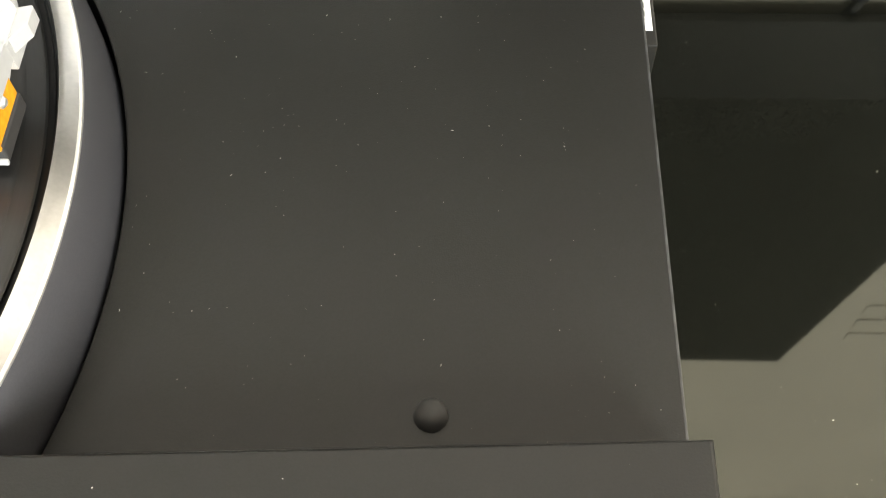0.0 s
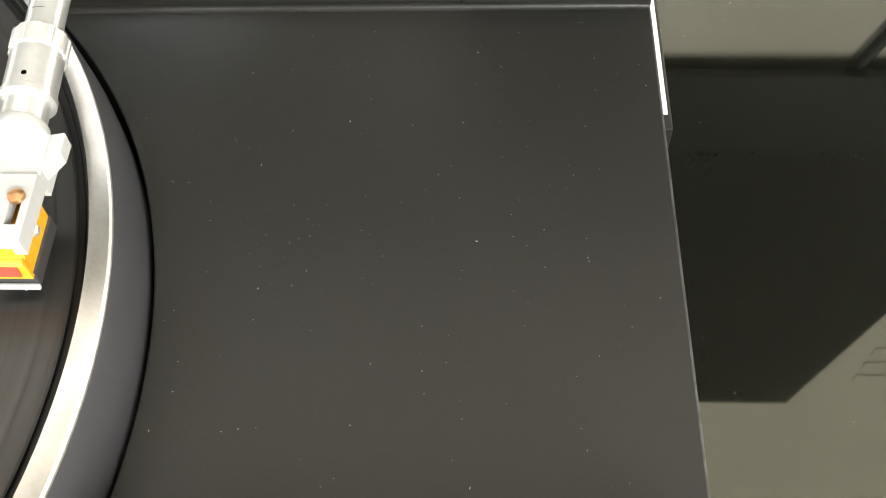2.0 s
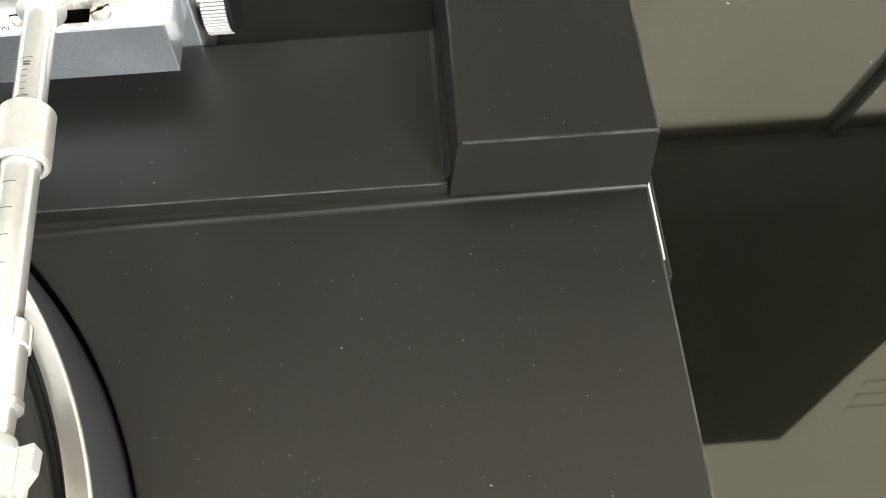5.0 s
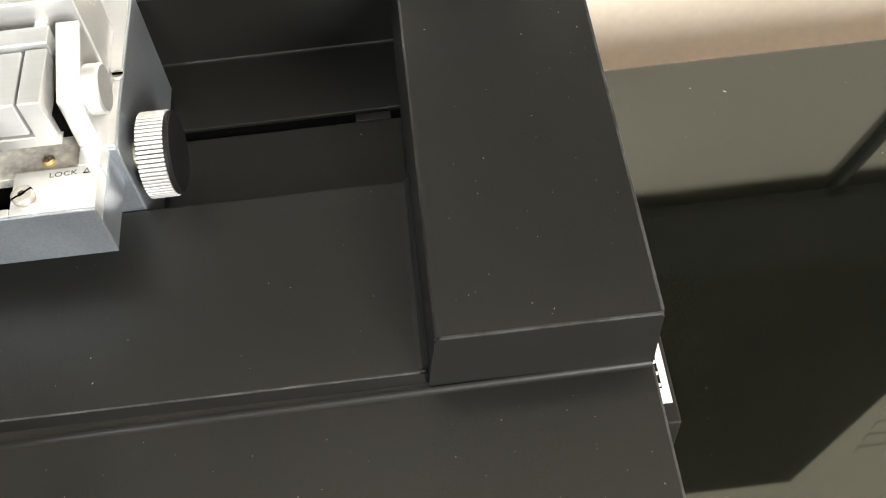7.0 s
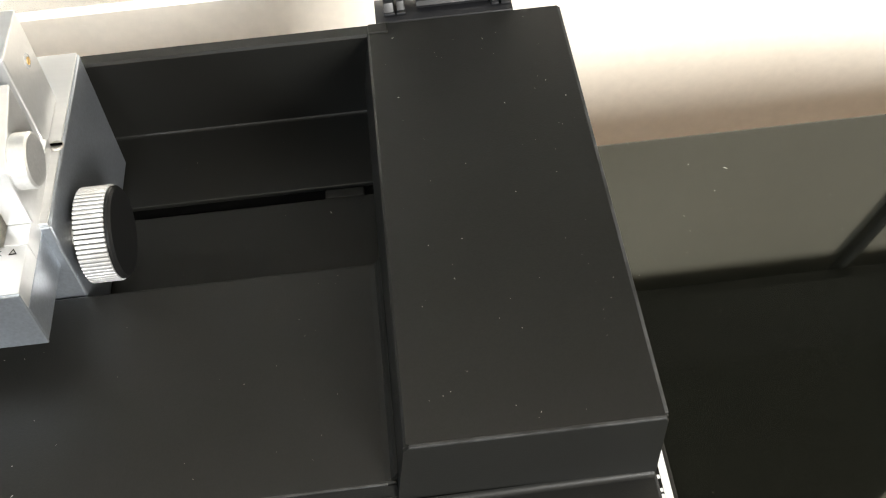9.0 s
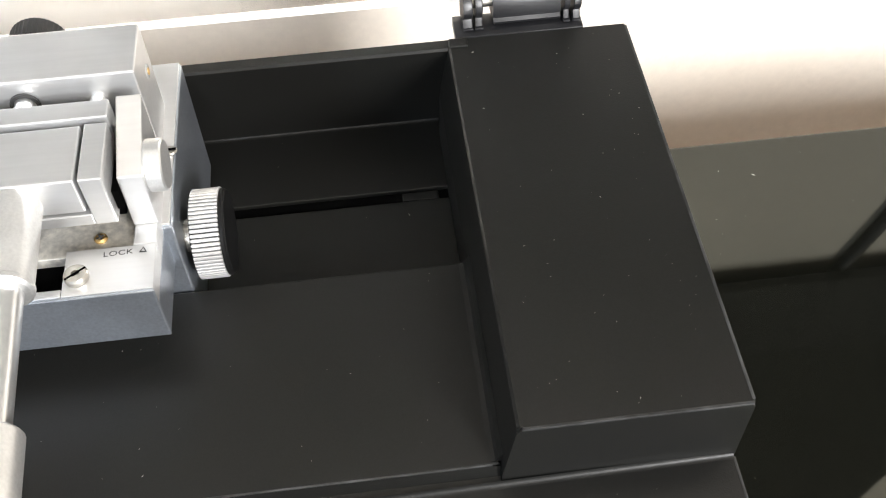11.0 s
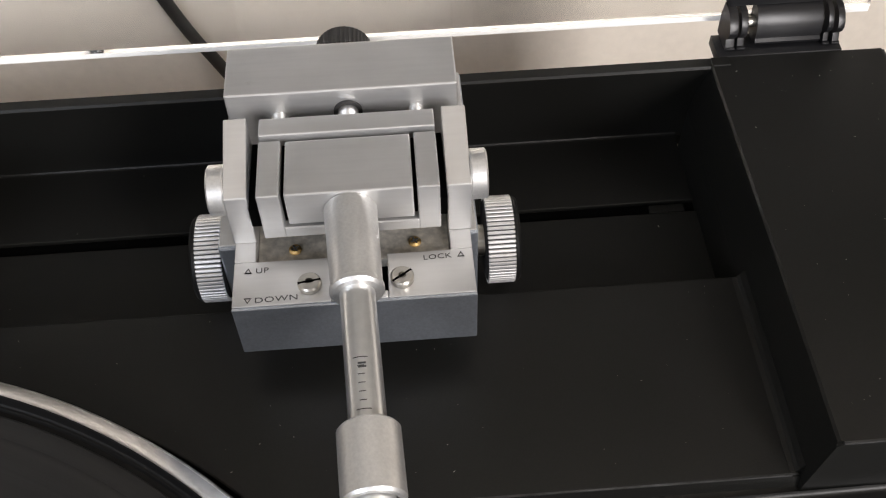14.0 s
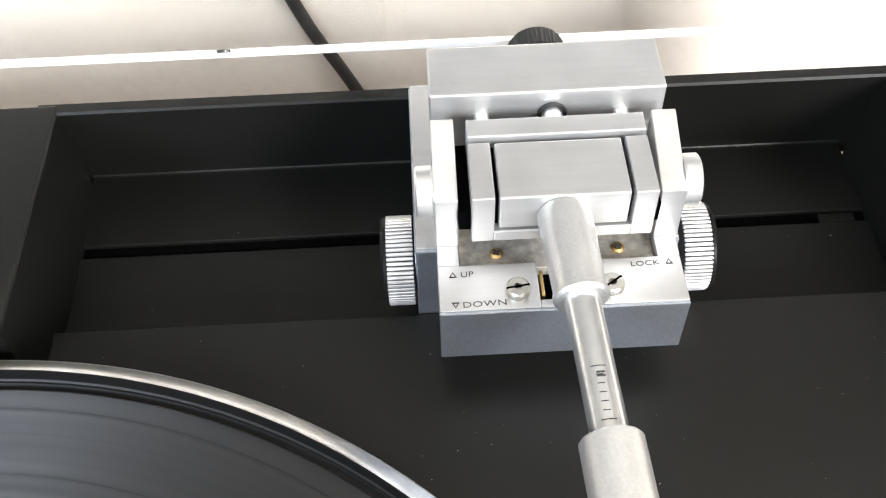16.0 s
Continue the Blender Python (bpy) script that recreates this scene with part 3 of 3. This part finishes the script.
    add("pin_collar", lathe([(0.0025, 0), (0.0034, 0), (0.0034, 0.0006), (0.0025, 0.0006), (0.0025, 0)], 32, m=along((-0.1502, 0.0811, 0.0500), (-0.1502, 0.09, 0.0500))), BLACK_RUBBER, bar)
    for x in (-0.1665, -0.1342):
        add("pin", rod((x, 0.0770, 0.0490), (x, 0.0822, 0.0490), 0.0019), SATIN_TUBE, bar, smooth=True)
    add("paint_chip", lathe([(0, 0.05682), (0.0007, 0.05682), (0.0009, 0.05690), (0, 0.05692)], 12, m=Matrix.Translation((-0.1725, 0.0858, 0)) @ Matrix.Diagonal((1.3, 0.6, 1, 1))), SATIN_TUBE, bar)
    add("side_screw", rod((-0.1246, 0.0925, 0.0470), (-0.1241, 0.0925, 0.0470), 0.0019), WHITE_PLASTIC, bar)
    add("side_screw_core", rod((-0.1242, 0.0925, 0.0470), (-0.1239, 0.0925, 0.0470), 0.0009), BRASS, bar)
    add("thumbwheel", lathe([(0, 0), (0.0066, 0), (0.0071, 0.0006), (0.0071, 0.0060), (0.0064, 0.0068), (0, 0.0070)], 120, m=along((-0.1512, 0.1020, 0.0464), (-0.1512, 0.12, 0.0464)), ripple=0.012, teeth=40), BLACK_RUBBER, label="black ribbed thumbwheel")
    add("thumbwheel_shaft", rod((-0.1512, 0.0980, 0.0464), (-0.1512, 0.1022, 0.0464), 0.0022), CHROME)
    add("clip_screw", rod((-0.1222, 0.0820, 0.0300), (-0.1222, 0.0820, 0.0308), 0.0016), NICKEL, body)
    add("clip_slot", box(-0.1237, -0.1207, 0.0817, 0.0823, 0.0309, 0.0311), DEEP_BLACK, body)

    # knurled side knobs
    for x, s, lead, wide in ((-0.1836, -1, 0.0002, 0.0072), (-0.1212, 1, 0.0023, 0.0076)):
        ridge_mesh = bpy.data.meshes.new("ridge")
        rb = box(0.0102, 0.0112, -0.00040, 0.00040, 0.0003, wide - 0.0004)
        soften(rb, 0.00018, 1)
        rb.to_mesh(ridge_mesh)
        rb.free()
        ridge_mesh.materials.append(KNURL)
        m = Matrix.Translation((x + s * lead, 0.0680, 0.0145)) @ Matrix.Rotation(s * math.pi / 2, 4, "Y")
        # Core coloured black to paint the shade between the metal ridges.
        k = add("knob", lathe([(0, 0), (0.0098, 0), (0.0104, 0.0004), (0.0104, wide - 0.0002), (0.0100, wide), (0, wide)], 80, m=m), BLACK_RUBBER, label="ridged bright metal knob with a black end", smooth=True)
        add("end_cap", lathe([(0.0101, wide - 0.0003), (0.0108, wide - 0.0003), (0.0108, wide + 0.0004), (0.0102, wide + 0.0010), (0, wide + 0.0011)], 64, m=m), MAT_RUBBER, k, "flat black end of the knob", smooth=True)
        for i in range(60):
            ridge = new("ridge", ridge_mesh)
            ridge.parent = k
            ridge.matrix_local = back @ m @ Matrix.Rotation(2 * math.pi * i / 60, 4, "Z")
        add("knob_shaft", rod((x - s * 0.0005, 0.0680, 0.0145), (x + s * 0.0030, 0.0680, 0.0145), 0.004), NICKEL, k)

    # screws on the engraved block
    for x, turn in ((-0.1610, 0.15), (-0.1400, 0.6)):
        m = Matrix.Translation((x, 0.0437, 0.0331)) @ Matrix.Rotation(turn, 4, "Z")
        sc = add("slotted_screw", lathe([(0, 0), (0.0026, 0), (0.0027, 0.0004), (0.0027, 0.0014), (0.0023, 0.0018), (0.0009, 0.0018), (0.0008, 0.0010), (0, 0.0010)], 40, m=m), NICKEL, label="round slotted screw", smooth=True)
        add("slot", box(-0.0026, 0.0026, -0.00025, 0.00025, 0.0015, 0.00185, m=m), DEEP_BLACK, sc)
    for x in (-0.1648, -0.1366):
        m = Matrix.Translation((x, 0.0561, 0.0307)) @ Matrix.Rotation(0.5, 4, "Z")
        sc = add("cross_screw", lathe([(0, 0), (0.0015, 0), (0.0015, 0.0003), (0.0010, 0.0007), (0, 0.0007)], 24, m=m), BRASS, label="small brass cross screw", smooth=True)
        cr = box(-0.0010, 0.0010, -0.0002, 0.0002, 0.0005, 0.00076)
        box(-0.0002, 0.0002, -0.0010, 0.0010, 0.0005, 0.00075, bm=cr)
        cr.transform(m)
        add("cross_slot", cr, INK, sc)

    # engraved words and arrows
    def word(body_text, x, y, size, stretch):
        text_mesh("marking", body_text, size, back @ Matrix.Translation((x, y, 0.03305)) @ Matrix.Rotation(0.03, 4, "Z"), INK, front, 1.08, stretch)

    word("UP", -0.1735, 0.0482, 0.0021, 1.15)
    word("DOWN", -0.1735, 0.0399, 0.0021, 1.35)
    word("LOCK", -0.1350, 0.0489, 0.0019, 1.25)

    def arrow(x, y, s):
        tri = [(-0.0009, -0.0007 * s), (0.0009, -0.0007 * s), (0.0, 0.0009 * s)]
        own = bmesh.new()
        n = 3
        outer = [own.verts.new((x + px, y + py, 0.03306)) for px, py in tri]
        inner = [own.verts.new((x + px * 0.55, y + py * 0.55, 0.03306)) for px, py in tri]
        for i in range(n):
            j = (i + 1) % n
            own.faces.new((outer[i], outer[j], inner[j], inner[i]))
        bmesh.ops.solidify(own, geom=own.faces[:], thickness=0.00004)
        add("arrow_mark", own, INK, front)

    arrow(-0.1752, 0.0489, 1)
    arrow(-0.1750, 0.0407, -1)
    arrow(-0.1262, 0.0498, 1)

    # the arm itself
    a, b = Vector((-0.1506, 0.0575, 0.0466)), Vector((-0.1441, -0.0870, 0.0420))
    on = lambda y: a + (b - a) * ((a.y - y) / (a.y - b.y))  # noqa: E731
    add("arm_sleeve", rod(on(0.0543), on(0.0330), 0.0060, r2=0.0056), SATIN_TUBE, label="satin metal arm sleeve", smooth=True)
    add("sleeve_ring", lathe([(0.0056, 0), (0.0059, 0.0003), (0.0059, 0.0013), (0.0052, 0.0019), (0.0036, 0.0019)], 48, m=along(on(0.0334), on(0.0))), SATIN_TUBE, smooth=True)
    tube = add("arm_tube", rod(on(0.0330), on(-0.001), 0.0038), CHROME, label="polished arm tube with a printed scale", smooth=True)
    tube2 = add("arm_tube", rod(on(-0.0135), on(-0.0580), 0.0042), CHROME, label="polished arm tube with a printed scale", smooth=True)
    w = add("counterweight", lathe([(0.0042, 0.0004), (0.0058, 0.0), (0.0063, 0.0006), (0.0063, 0.0146), (0.0058, 0.0152), (0.0048, 0.0152), (0.0044, 0.0135)], 64, m=along(on(0.0004), on(-0.05))), SATIN_TUBE, label="pale satin sliding weight", smooth=True)
    for own_tube, y0, n, r in ((tube, 0.0140, 7, 0.0038), (tube2, -0.0215, 5, 0.0042)):
        step = 0.0019 if n == 7 else 0.0068
        for i in range(n):
            c = on(y0 - i * step)
            wide = 0.0015 if i % 6 == 0 or n == 5 else 0.0007
            bm = bmesh.new()
            dirs = [(-0.1 + 2 * wide * (k / 6 - 0.5) / r) for k in range(7)]
            lo = [bm.verts.new((c.x + (r + 0.00004) * math.sin(q), c.y - 0.0001, c.z + (r + 0.00004) * math.cos(q))) for q in dirs]
            hi = [bm.verts.new((c.x + (r + 0.00004) * math.sin(q), c.y + 0.0001, c.z + (r + 0.00004) * math.cos(q))) for q in dirs]
            for k in range(6):
                bm.faces.new((lo[k], lo[k + 1], hi[k + 1], hi[k]))
            bmesh.ops.solidify(bm, geom=bm.faces[:], thickness=0.00006)
            add("scale_mark", bm, INK, own_tube)
    for dy in (0.0, -0.0008):
        c = on(0.0126 + dy)
        add("scale_bar", box(c.x - 0.0009, c.x + 0.0007, c.y - 0.0002, c.y + 0.0002, c.z + 0.0036, c.z + 0.00388), INK, tube)
    def fore(name, bm, mat, parent=t, label="", smooth=False):
        bm.transform(Matrix.Translation((0, 0.0020, 0)))
        return add(name, bm, mat, parent, label, smooth)

    # connector
    nut = lathe([(0.0042, 0), (0.0058, 0.0), (0.0062, 0.0004), (0.0062, 0.0052), (0.0056, 0.0056)], 96, m=along(on(-0.0563), on(-0.1)), ripple=0.02, teeth=12)
    fore("locking_nut", nut, SATIN_TUBE, label="clear ridged locking nut")
    sl = fore("connector_sleeve", lathe([(0.0056, 0), (0.0057, 0.0), (0.0057, 0.0112), (0.0061, 0.0116), (0.0061, 0.0130), (0.0050, 0.0134), (0.0048, 0.0200)], 64, m=along(on(-0.0615), on(-0.1))), CHROME, label="pale metal connector sleeve", smooth=True)
    c = on(-0.0707)
    fore("locating_hole", rod((c.x + 0.0006, c.y, c.z + 0.0053), (c.x + 0.0006, c.y, c.z + 0.00592), 0.0006), DEEP_BLACK, sl)

    # headshell
    cx, zt = -0.1455, 0.0420
    fore("headshell_boss", lathe([(0.0047, 0), (0.0055, 0.0002), (0.0058, 0.0007), (0.0058, 0.0026), (0, 0.0026)], 48, m=along(on(-0.0804), on(-0.12))), WHITE_PLASTIC, label="white plastic headshell boss", smooth=True)
    block = prism([(cx - 0.0072, -0.0816), (cx + 0.0072, -0.0816), (cx + 0.0072, -0.0925), (cx - 0.0072, -0.0925)], zt - 0.0080, zt - 0.0006, 0.0005)
    head = fore("headshell", block, WHITE_PLASTIC, label="white plastic headshell with two slots")
    for s in (-1, 1):
        wing = [(cx + s * 0.0071, -0.0817), (cx + s * 0.0098, -0.0811), (cx + s * 0.0102, -0.0816), (cx + s * 0.0101, -0.0862), (cx + s * 0.0074, -0.0908), (cx + s * 0.0071, -0.0908)]
        fore("wing", prism(wing, zt - 0.0048, zt - 0.0009, 0.0003), WHITE_PLASTIC, head)
    plate = box(cx - 0.0032, cx + 0.0032, -0.1050, -0.0926, zt - 0.0028, zt)
    box(cx - 0.0072, cx + 0.0072, -0.1090, -0.1050, zt - 0.0028, zt, bm=plate)
    box(cx - 0.0072, cx - 0.0032, -0.0976, -0.0926, zt - 0.0028, zt, bm=plate)
    box(cx + 0.0032, cx + 0.0072, -0.0976, -0.0926, zt - 0.0028, zt, bm=plate)
    box(cx - 0.0072, cx - 0.0056, -0.1050, -0.0976, zt - 0.0028, zt, bm=plate)
    box(cx + 0.0056, cx + 0.0072, -0.1050, -0.0976, zt - 0.0028, zt, bm=plate)
    fore("mounting_plate", plate, WHITE_PLASTIC, head, "flat white mounting plate")
    for s in (-1, 1):
        fore("side_cheek", box(cx + s * 0.0060 - 0.0012, cx + s * 0.0060 + 0.0012, -0.1088, -0.0926, zt - 0.0052, zt - 0.0028), WHITE_PLASTIC, head)
        m = Matrix.Translation((cx + s * 0.0044, -0.0985, zt - 0.0003))
        fore("mounting_screw", lathe([(0, 0), (0.0015, 0), (0.0018, 0.0004), (0.0017, 0.0012), (0.0008, 0.0017), (0, 0.0018)], 28, m=m), COPPER, head, "copper mounting screw", True)
        fore("mounting_nut", lathe([(0, 0), (0.0009, 0.0), (0.0014, 0.0006), (0.0014, 0.0014), (0.0008, 0.0021), (0, 0.0023)], 24, m=along((cx + s * 0.0039, -0.1003, zt - 0.0092), (cx + s * 0.02, -0.1003, zt - 0.0092))), CHROME, head, smooth=True)
    def moved(dy, x0, x1, y0, y1, z0, z1, bevel=0.0):
        return box(x0, x1, y0 + dy, y1 + dy, z0, z1, bevel)

    cart = fore("cartridge", moved(0.0022, cx - 0.0041, cx + 0.0041, -0.1098, -0.0945, 0.0262, zt - 0.0053, 0.0005), AMBER, label="amber phono cartridge")
    fore("cartridge_nose", prism([(cx - 0.0052, -0.1077), (cx + 0.0048, -0.1077), (cx + 0.0048, -0.1086), (cx - 0.0052, -0.1086)], 0.0270, zt - 0.0080, 0.0003), AMBER, cart)
    fore("cartridge_label", moved(0.0022, cx - 0.0060, cx + 0.0045, -0.1097, -0.1091, zt - 0.00738, zt - 0.0071), YELLOW, cart, "yellow label band")
    for i in range(4):
        fore("label_bar", moved(0.0022, cx - 0.0055 + i * 0.0024, cx - 0.0040 + i * 0.0024, -0.1096, -0.1092, zt - 0.0070, zt - 0.0056), RED, cart)
    fore("label_band", moved(0.0022, cx - 0.0050, cx + 0.0030, -0.1113, -0.1109, 0.0285, 0.0322), RED, cart, "red label band")
    fore("yellow_band", moved(0.0022, cx - 0.0050, cx + 0.0045, -0.1112, -0.10885, 0.0323, 0.0340), YELLOW, cart, "yellow label band")
    fore("stylus_guard", moved(0.0052, cx - 0.0060, cx + 0.0044, -0.1134, -0.1124, 0.0215, 0.0230, 0.0003), WHITE_PLASTIC, cart, "white stylus guard edge")
    fore("cartridge_base", moved(0.0052, cx - 0.0043, cx + 0.0043, -0.1123, -0.0970, 0.0214, 0.0261, 0.0005), BLACK_RUBBER, cart)
    fore("stylus", rod((cx, -0.1050, 0.0222), (cx, -0.1068, 0.0191), 0.0003), NICKEL, cart)
    # signal wires between cartridge and shell
    for i, mat in enumerate((RED, WHITE_PLASTIC)):
        pts = [(cx - 0.003 + i * 0.006, -0.0945, 0.0305), (cx - 0.004 + i * 0.008, -0.0915, 0.0295), (cx - 0.003 + i * 0.006, -0.0860, 0.0345)]
        tube_curve("wire", [(p[0] - base[0], p[1] - base[1] + 0.0020, p[2] - base[2]) for p in pts], 0.0004, mat, head)
    return t


tonearm()


# ---------------------------------------------------------------- clear lid and its hinge
def dust_cover():
    base = (-0.25, 0.131, 0.0264)
    d = thing("dust_cover", "clear acrylic dust cover standing open behind the deck", "dust cover", base)
    lean = Matrix.Rotation(radians(-9), 4, "X")

    def add(name, bm, mat, label=""):
        bm.transform(lean)
        return part(name, bm, mat, d, label)

    p = add("panel", box(-0.248, 0.248, 0.0005, 0.0035, 0.0028, 0.34), ACRYLIC, "large clear acrylic panel")
    p.visible_shadow = False
    e = add("bottom_edge", box(-0.248, 0.248, 0.0003, 0.0037, 0.0012, 0.0027, 0.0003), ACRYLIC_EDGE, "acrylic edge with its bright gleam painted white")
    for x in (-0.248, 0.244):
        w = add("side_wall", prism([(0.0, 0.12), (0.0, 0.335), (-0.06, 0.335)], x, x + 0.004, 0.0, m=Matrix(((0, 0, 1, 0), (1, 0, 0, 0), (0, 1, 0, 0), (0, 0, 0, 1)))), ACRYLIC)
        w.visible_shadow = False
    return d


dust_cover()


def hinge(xc):
    base = (xc, 0.1268, 0.0236)
    h = thing("hinge", "black metal lid hinge on the rear block", "hinge", base, group="lid hinges")
    side_on = Matrix(((0, 0, 1, 0), (1, 0, 0, 0), (0, 1, 0, 0), (0, 0, 0, 1)))

    def add(name, bm, mat, label=""):
        return part(name, bm, mat, h, label, True)

    add("base_plate", box(-0.0190, 0.0166, -0.0062, 0.0030, -0.0030, 0.0002, 0.0002), BLACK_HINGE)
    # waisted link plates, two each side
    link = [(-0.0024, 0.0002), (-0.0040, 0.0014), (-0.0034, 0.0028), (-0.0030, 0.0036), (-0.0043, 0.0052), (-0.0047, 0.0068), (-0.0040, 0.0086), (-0.0024, 0.0104), (0.0, 0.0114), (0.0038, 0.0114), (0.0050, 0.0060), (0.0046, 0.0002)]
    for x, wide, grow in ((-0.0166, 0.0026, 1.0), (-0.0132, 0.0020, 0.9), (0.0114, 0.0016, 0.9), (0.0140, 0.0020, 1.0)):
        add("link_plate", prism([(y * grow, z) for y, z in link], x, x + wide, 0.0004, m=side_on), BLACK_HINGE, "waisted black link plate")
        add("foot", box(x - 0.0002, x + wide + 0.0002, -0.0044, -0.0016, 0.0005, 0.0013, 0.0003), BLACK_HINGE)
    # centre leaf with a folded lower edge
    leaf = [(-0.0014, 0.0007), (-0.0032, 0.0012), (-0.0036, 0.0022), (-0.0028, 0.0030), (-0.0030, 0.0042), (-0.0024, 0.0072), (-0.0006, 0.0100), (0.0016, 0.0112), (0.0044, 0.0112), (0.0044, 0.0007)]
    add("leaf", prism(leaf, -0.0082, 0.0106, 0.0003, m=side_on), BLACK_HINGE, "curved black centre leaf")
    add("pin", rod((-0.0164, 0.0010, 0.0062), (0.0158, 0.0010, 0.0062), 0.0016), NICKEL, "bright hinge pin")
    add("lid_clamp", box(-0.0165, 0.0185, -0.0005, 0.0050, 0.0112, 0.030, 0.0012, m=Matrix.Rotation(radians(-9), 4, "X")), BLACK_HINGE, "black clamp gripping the lid")
    return h


hinge(-0.0285)
hinge(-0.4715)


# ---------------------------------------------------------------- small box beside the turntable
def labelled_box():
    b = thing("flat_box", "flat black box with a white printed plate beside the turntable", "box", (0.0103, 0.06, TABLE_Z))
    part("case", box(-0.0093, 0.0098, -0.046, 0.052, 0.0, 0.0182, 0.0006), BLACK_PAINT, b)
    rim = box(0.0062, 0.0084, -0.0395, 0.050, 0.0183, 0.0188, 0.0001)
    box(-0.0080, 0.0061, -0.0395, -0.0345, 0.0183, 0.0188, 0.0001, bm=rim)
    box(-0.0080, 0.0061, 0.045, 0.050, 0.0183, 0.0188, 0.0001, bm=rim)
    part("white_border", rim, WHITE_PRINT, b, "white printed border")
    for i in range(20):
        y = -0.0338 + i * 0.0040
        part("print_bar", box(0.0010, 0.0061, y, y + 0.0010, 0.0183, 0.0187), WHITE_PRINT, b)
        part("print_bar", box(0.0006, 0.0026, y + 0.0020, y + 0.0030, 0.0183, 0.0187), WHITE_PRINT, b)
        part("print_bar", box(0.0027, 0.0036, y + 0.0012, y + 0.0030, 0.0183, 0.0187), WHITE_PRINT, b)
    part("white_tab", box(0.0010, 0.0058, -0.0545, -0.0505, 0.010, 0.0165, 0.0005), WHITE_PRINT, b, "small white tab")
    return b


labelled_box()


# ---------------------------------------------------------------- dust
def dust(name, label, count, x0, x1, y0, y1, z, keep, seed, big):
    rnd = random.Random(seed)
    verts, faces = [], []
    made = 0
    while made < count:
        x, y = rnd.uniform(x0, x1), rnd.uniform(y0, y1)
        if not keep(x, y):
            continue
        made += 1
        s = rnd.uniform(0.00003, 0.00009) * (big if rnd.random() < 0.12 else 1.0)
        l = s * (rnd.uniform(2, 5) if rnd.random() < 0.15 else rnd.uniform(0.8, 1.8))
        a = rnd.uniform(0, math.pi)
        ca, sa = math.cos(a), math.sin(a)
        n = len(verts)
        for u, v, h in ((-l, 0, 0), (0, -s, 0), (l, 0, 0), (0, s, 0), (0, 0, s)):
            verts.append((x + u * ca - v * sa, y + u * sa + v * ca, z + 0.00002 + h))
        faces += [(n, n + 1, n + 4), (n + 1, n + 2, n + 4), (n + 2, n + 3, n + 4), (n + 3, n, n + 4), (n + 3, n + 2, n + 1, n)]
    me = bpy.data.meshes.new(name)
    me.from_pydata(verts, [], faces)
    me.materials.append(DUST)
    return tagged(new(name, me), label, "dust", kind="stuff")


far = lambda x, y: math.hypot(x - CX, y - CY) > HOLE_R + 0.002  # noqa: E731
dust("deck_dust", "pale dust specks on the black deck", 260, -0.145, -0.002, -0.158, -0.004, 0.0, far, 3, 1.25)
dust("front_strip_dust", "pale dust specks on the front strip", 14, -0.12, -0.002, -0.185, -0.166, 0.0197, far, 9, 2.2)
dust("block_dust", "pale dust specks on the rear block", 70, -0.047, -0.002, 0.003, 0.118, TOP, lambda x, y: True, 4, 1.5)
dust("tray_dust", "pale dust specks on the tray", 60, -0.27, -0.058, 0.005, 0.056, 0.0043, far, 5, 1.4)
dust("channel_dust", "pale dust specks in the channel", 40, -0.27, -0.058, 0.064, 0.124, -0.0126, lambda x, y: not 0.0945 < y < 0.0995, 6, 1.3)
dust("table_dust", "pale dust specks on the glossy table", 300, 0.022, 0.22, -0.17, 0.168, TABLE_Z, lambda x, y: True, 7, 3.6)
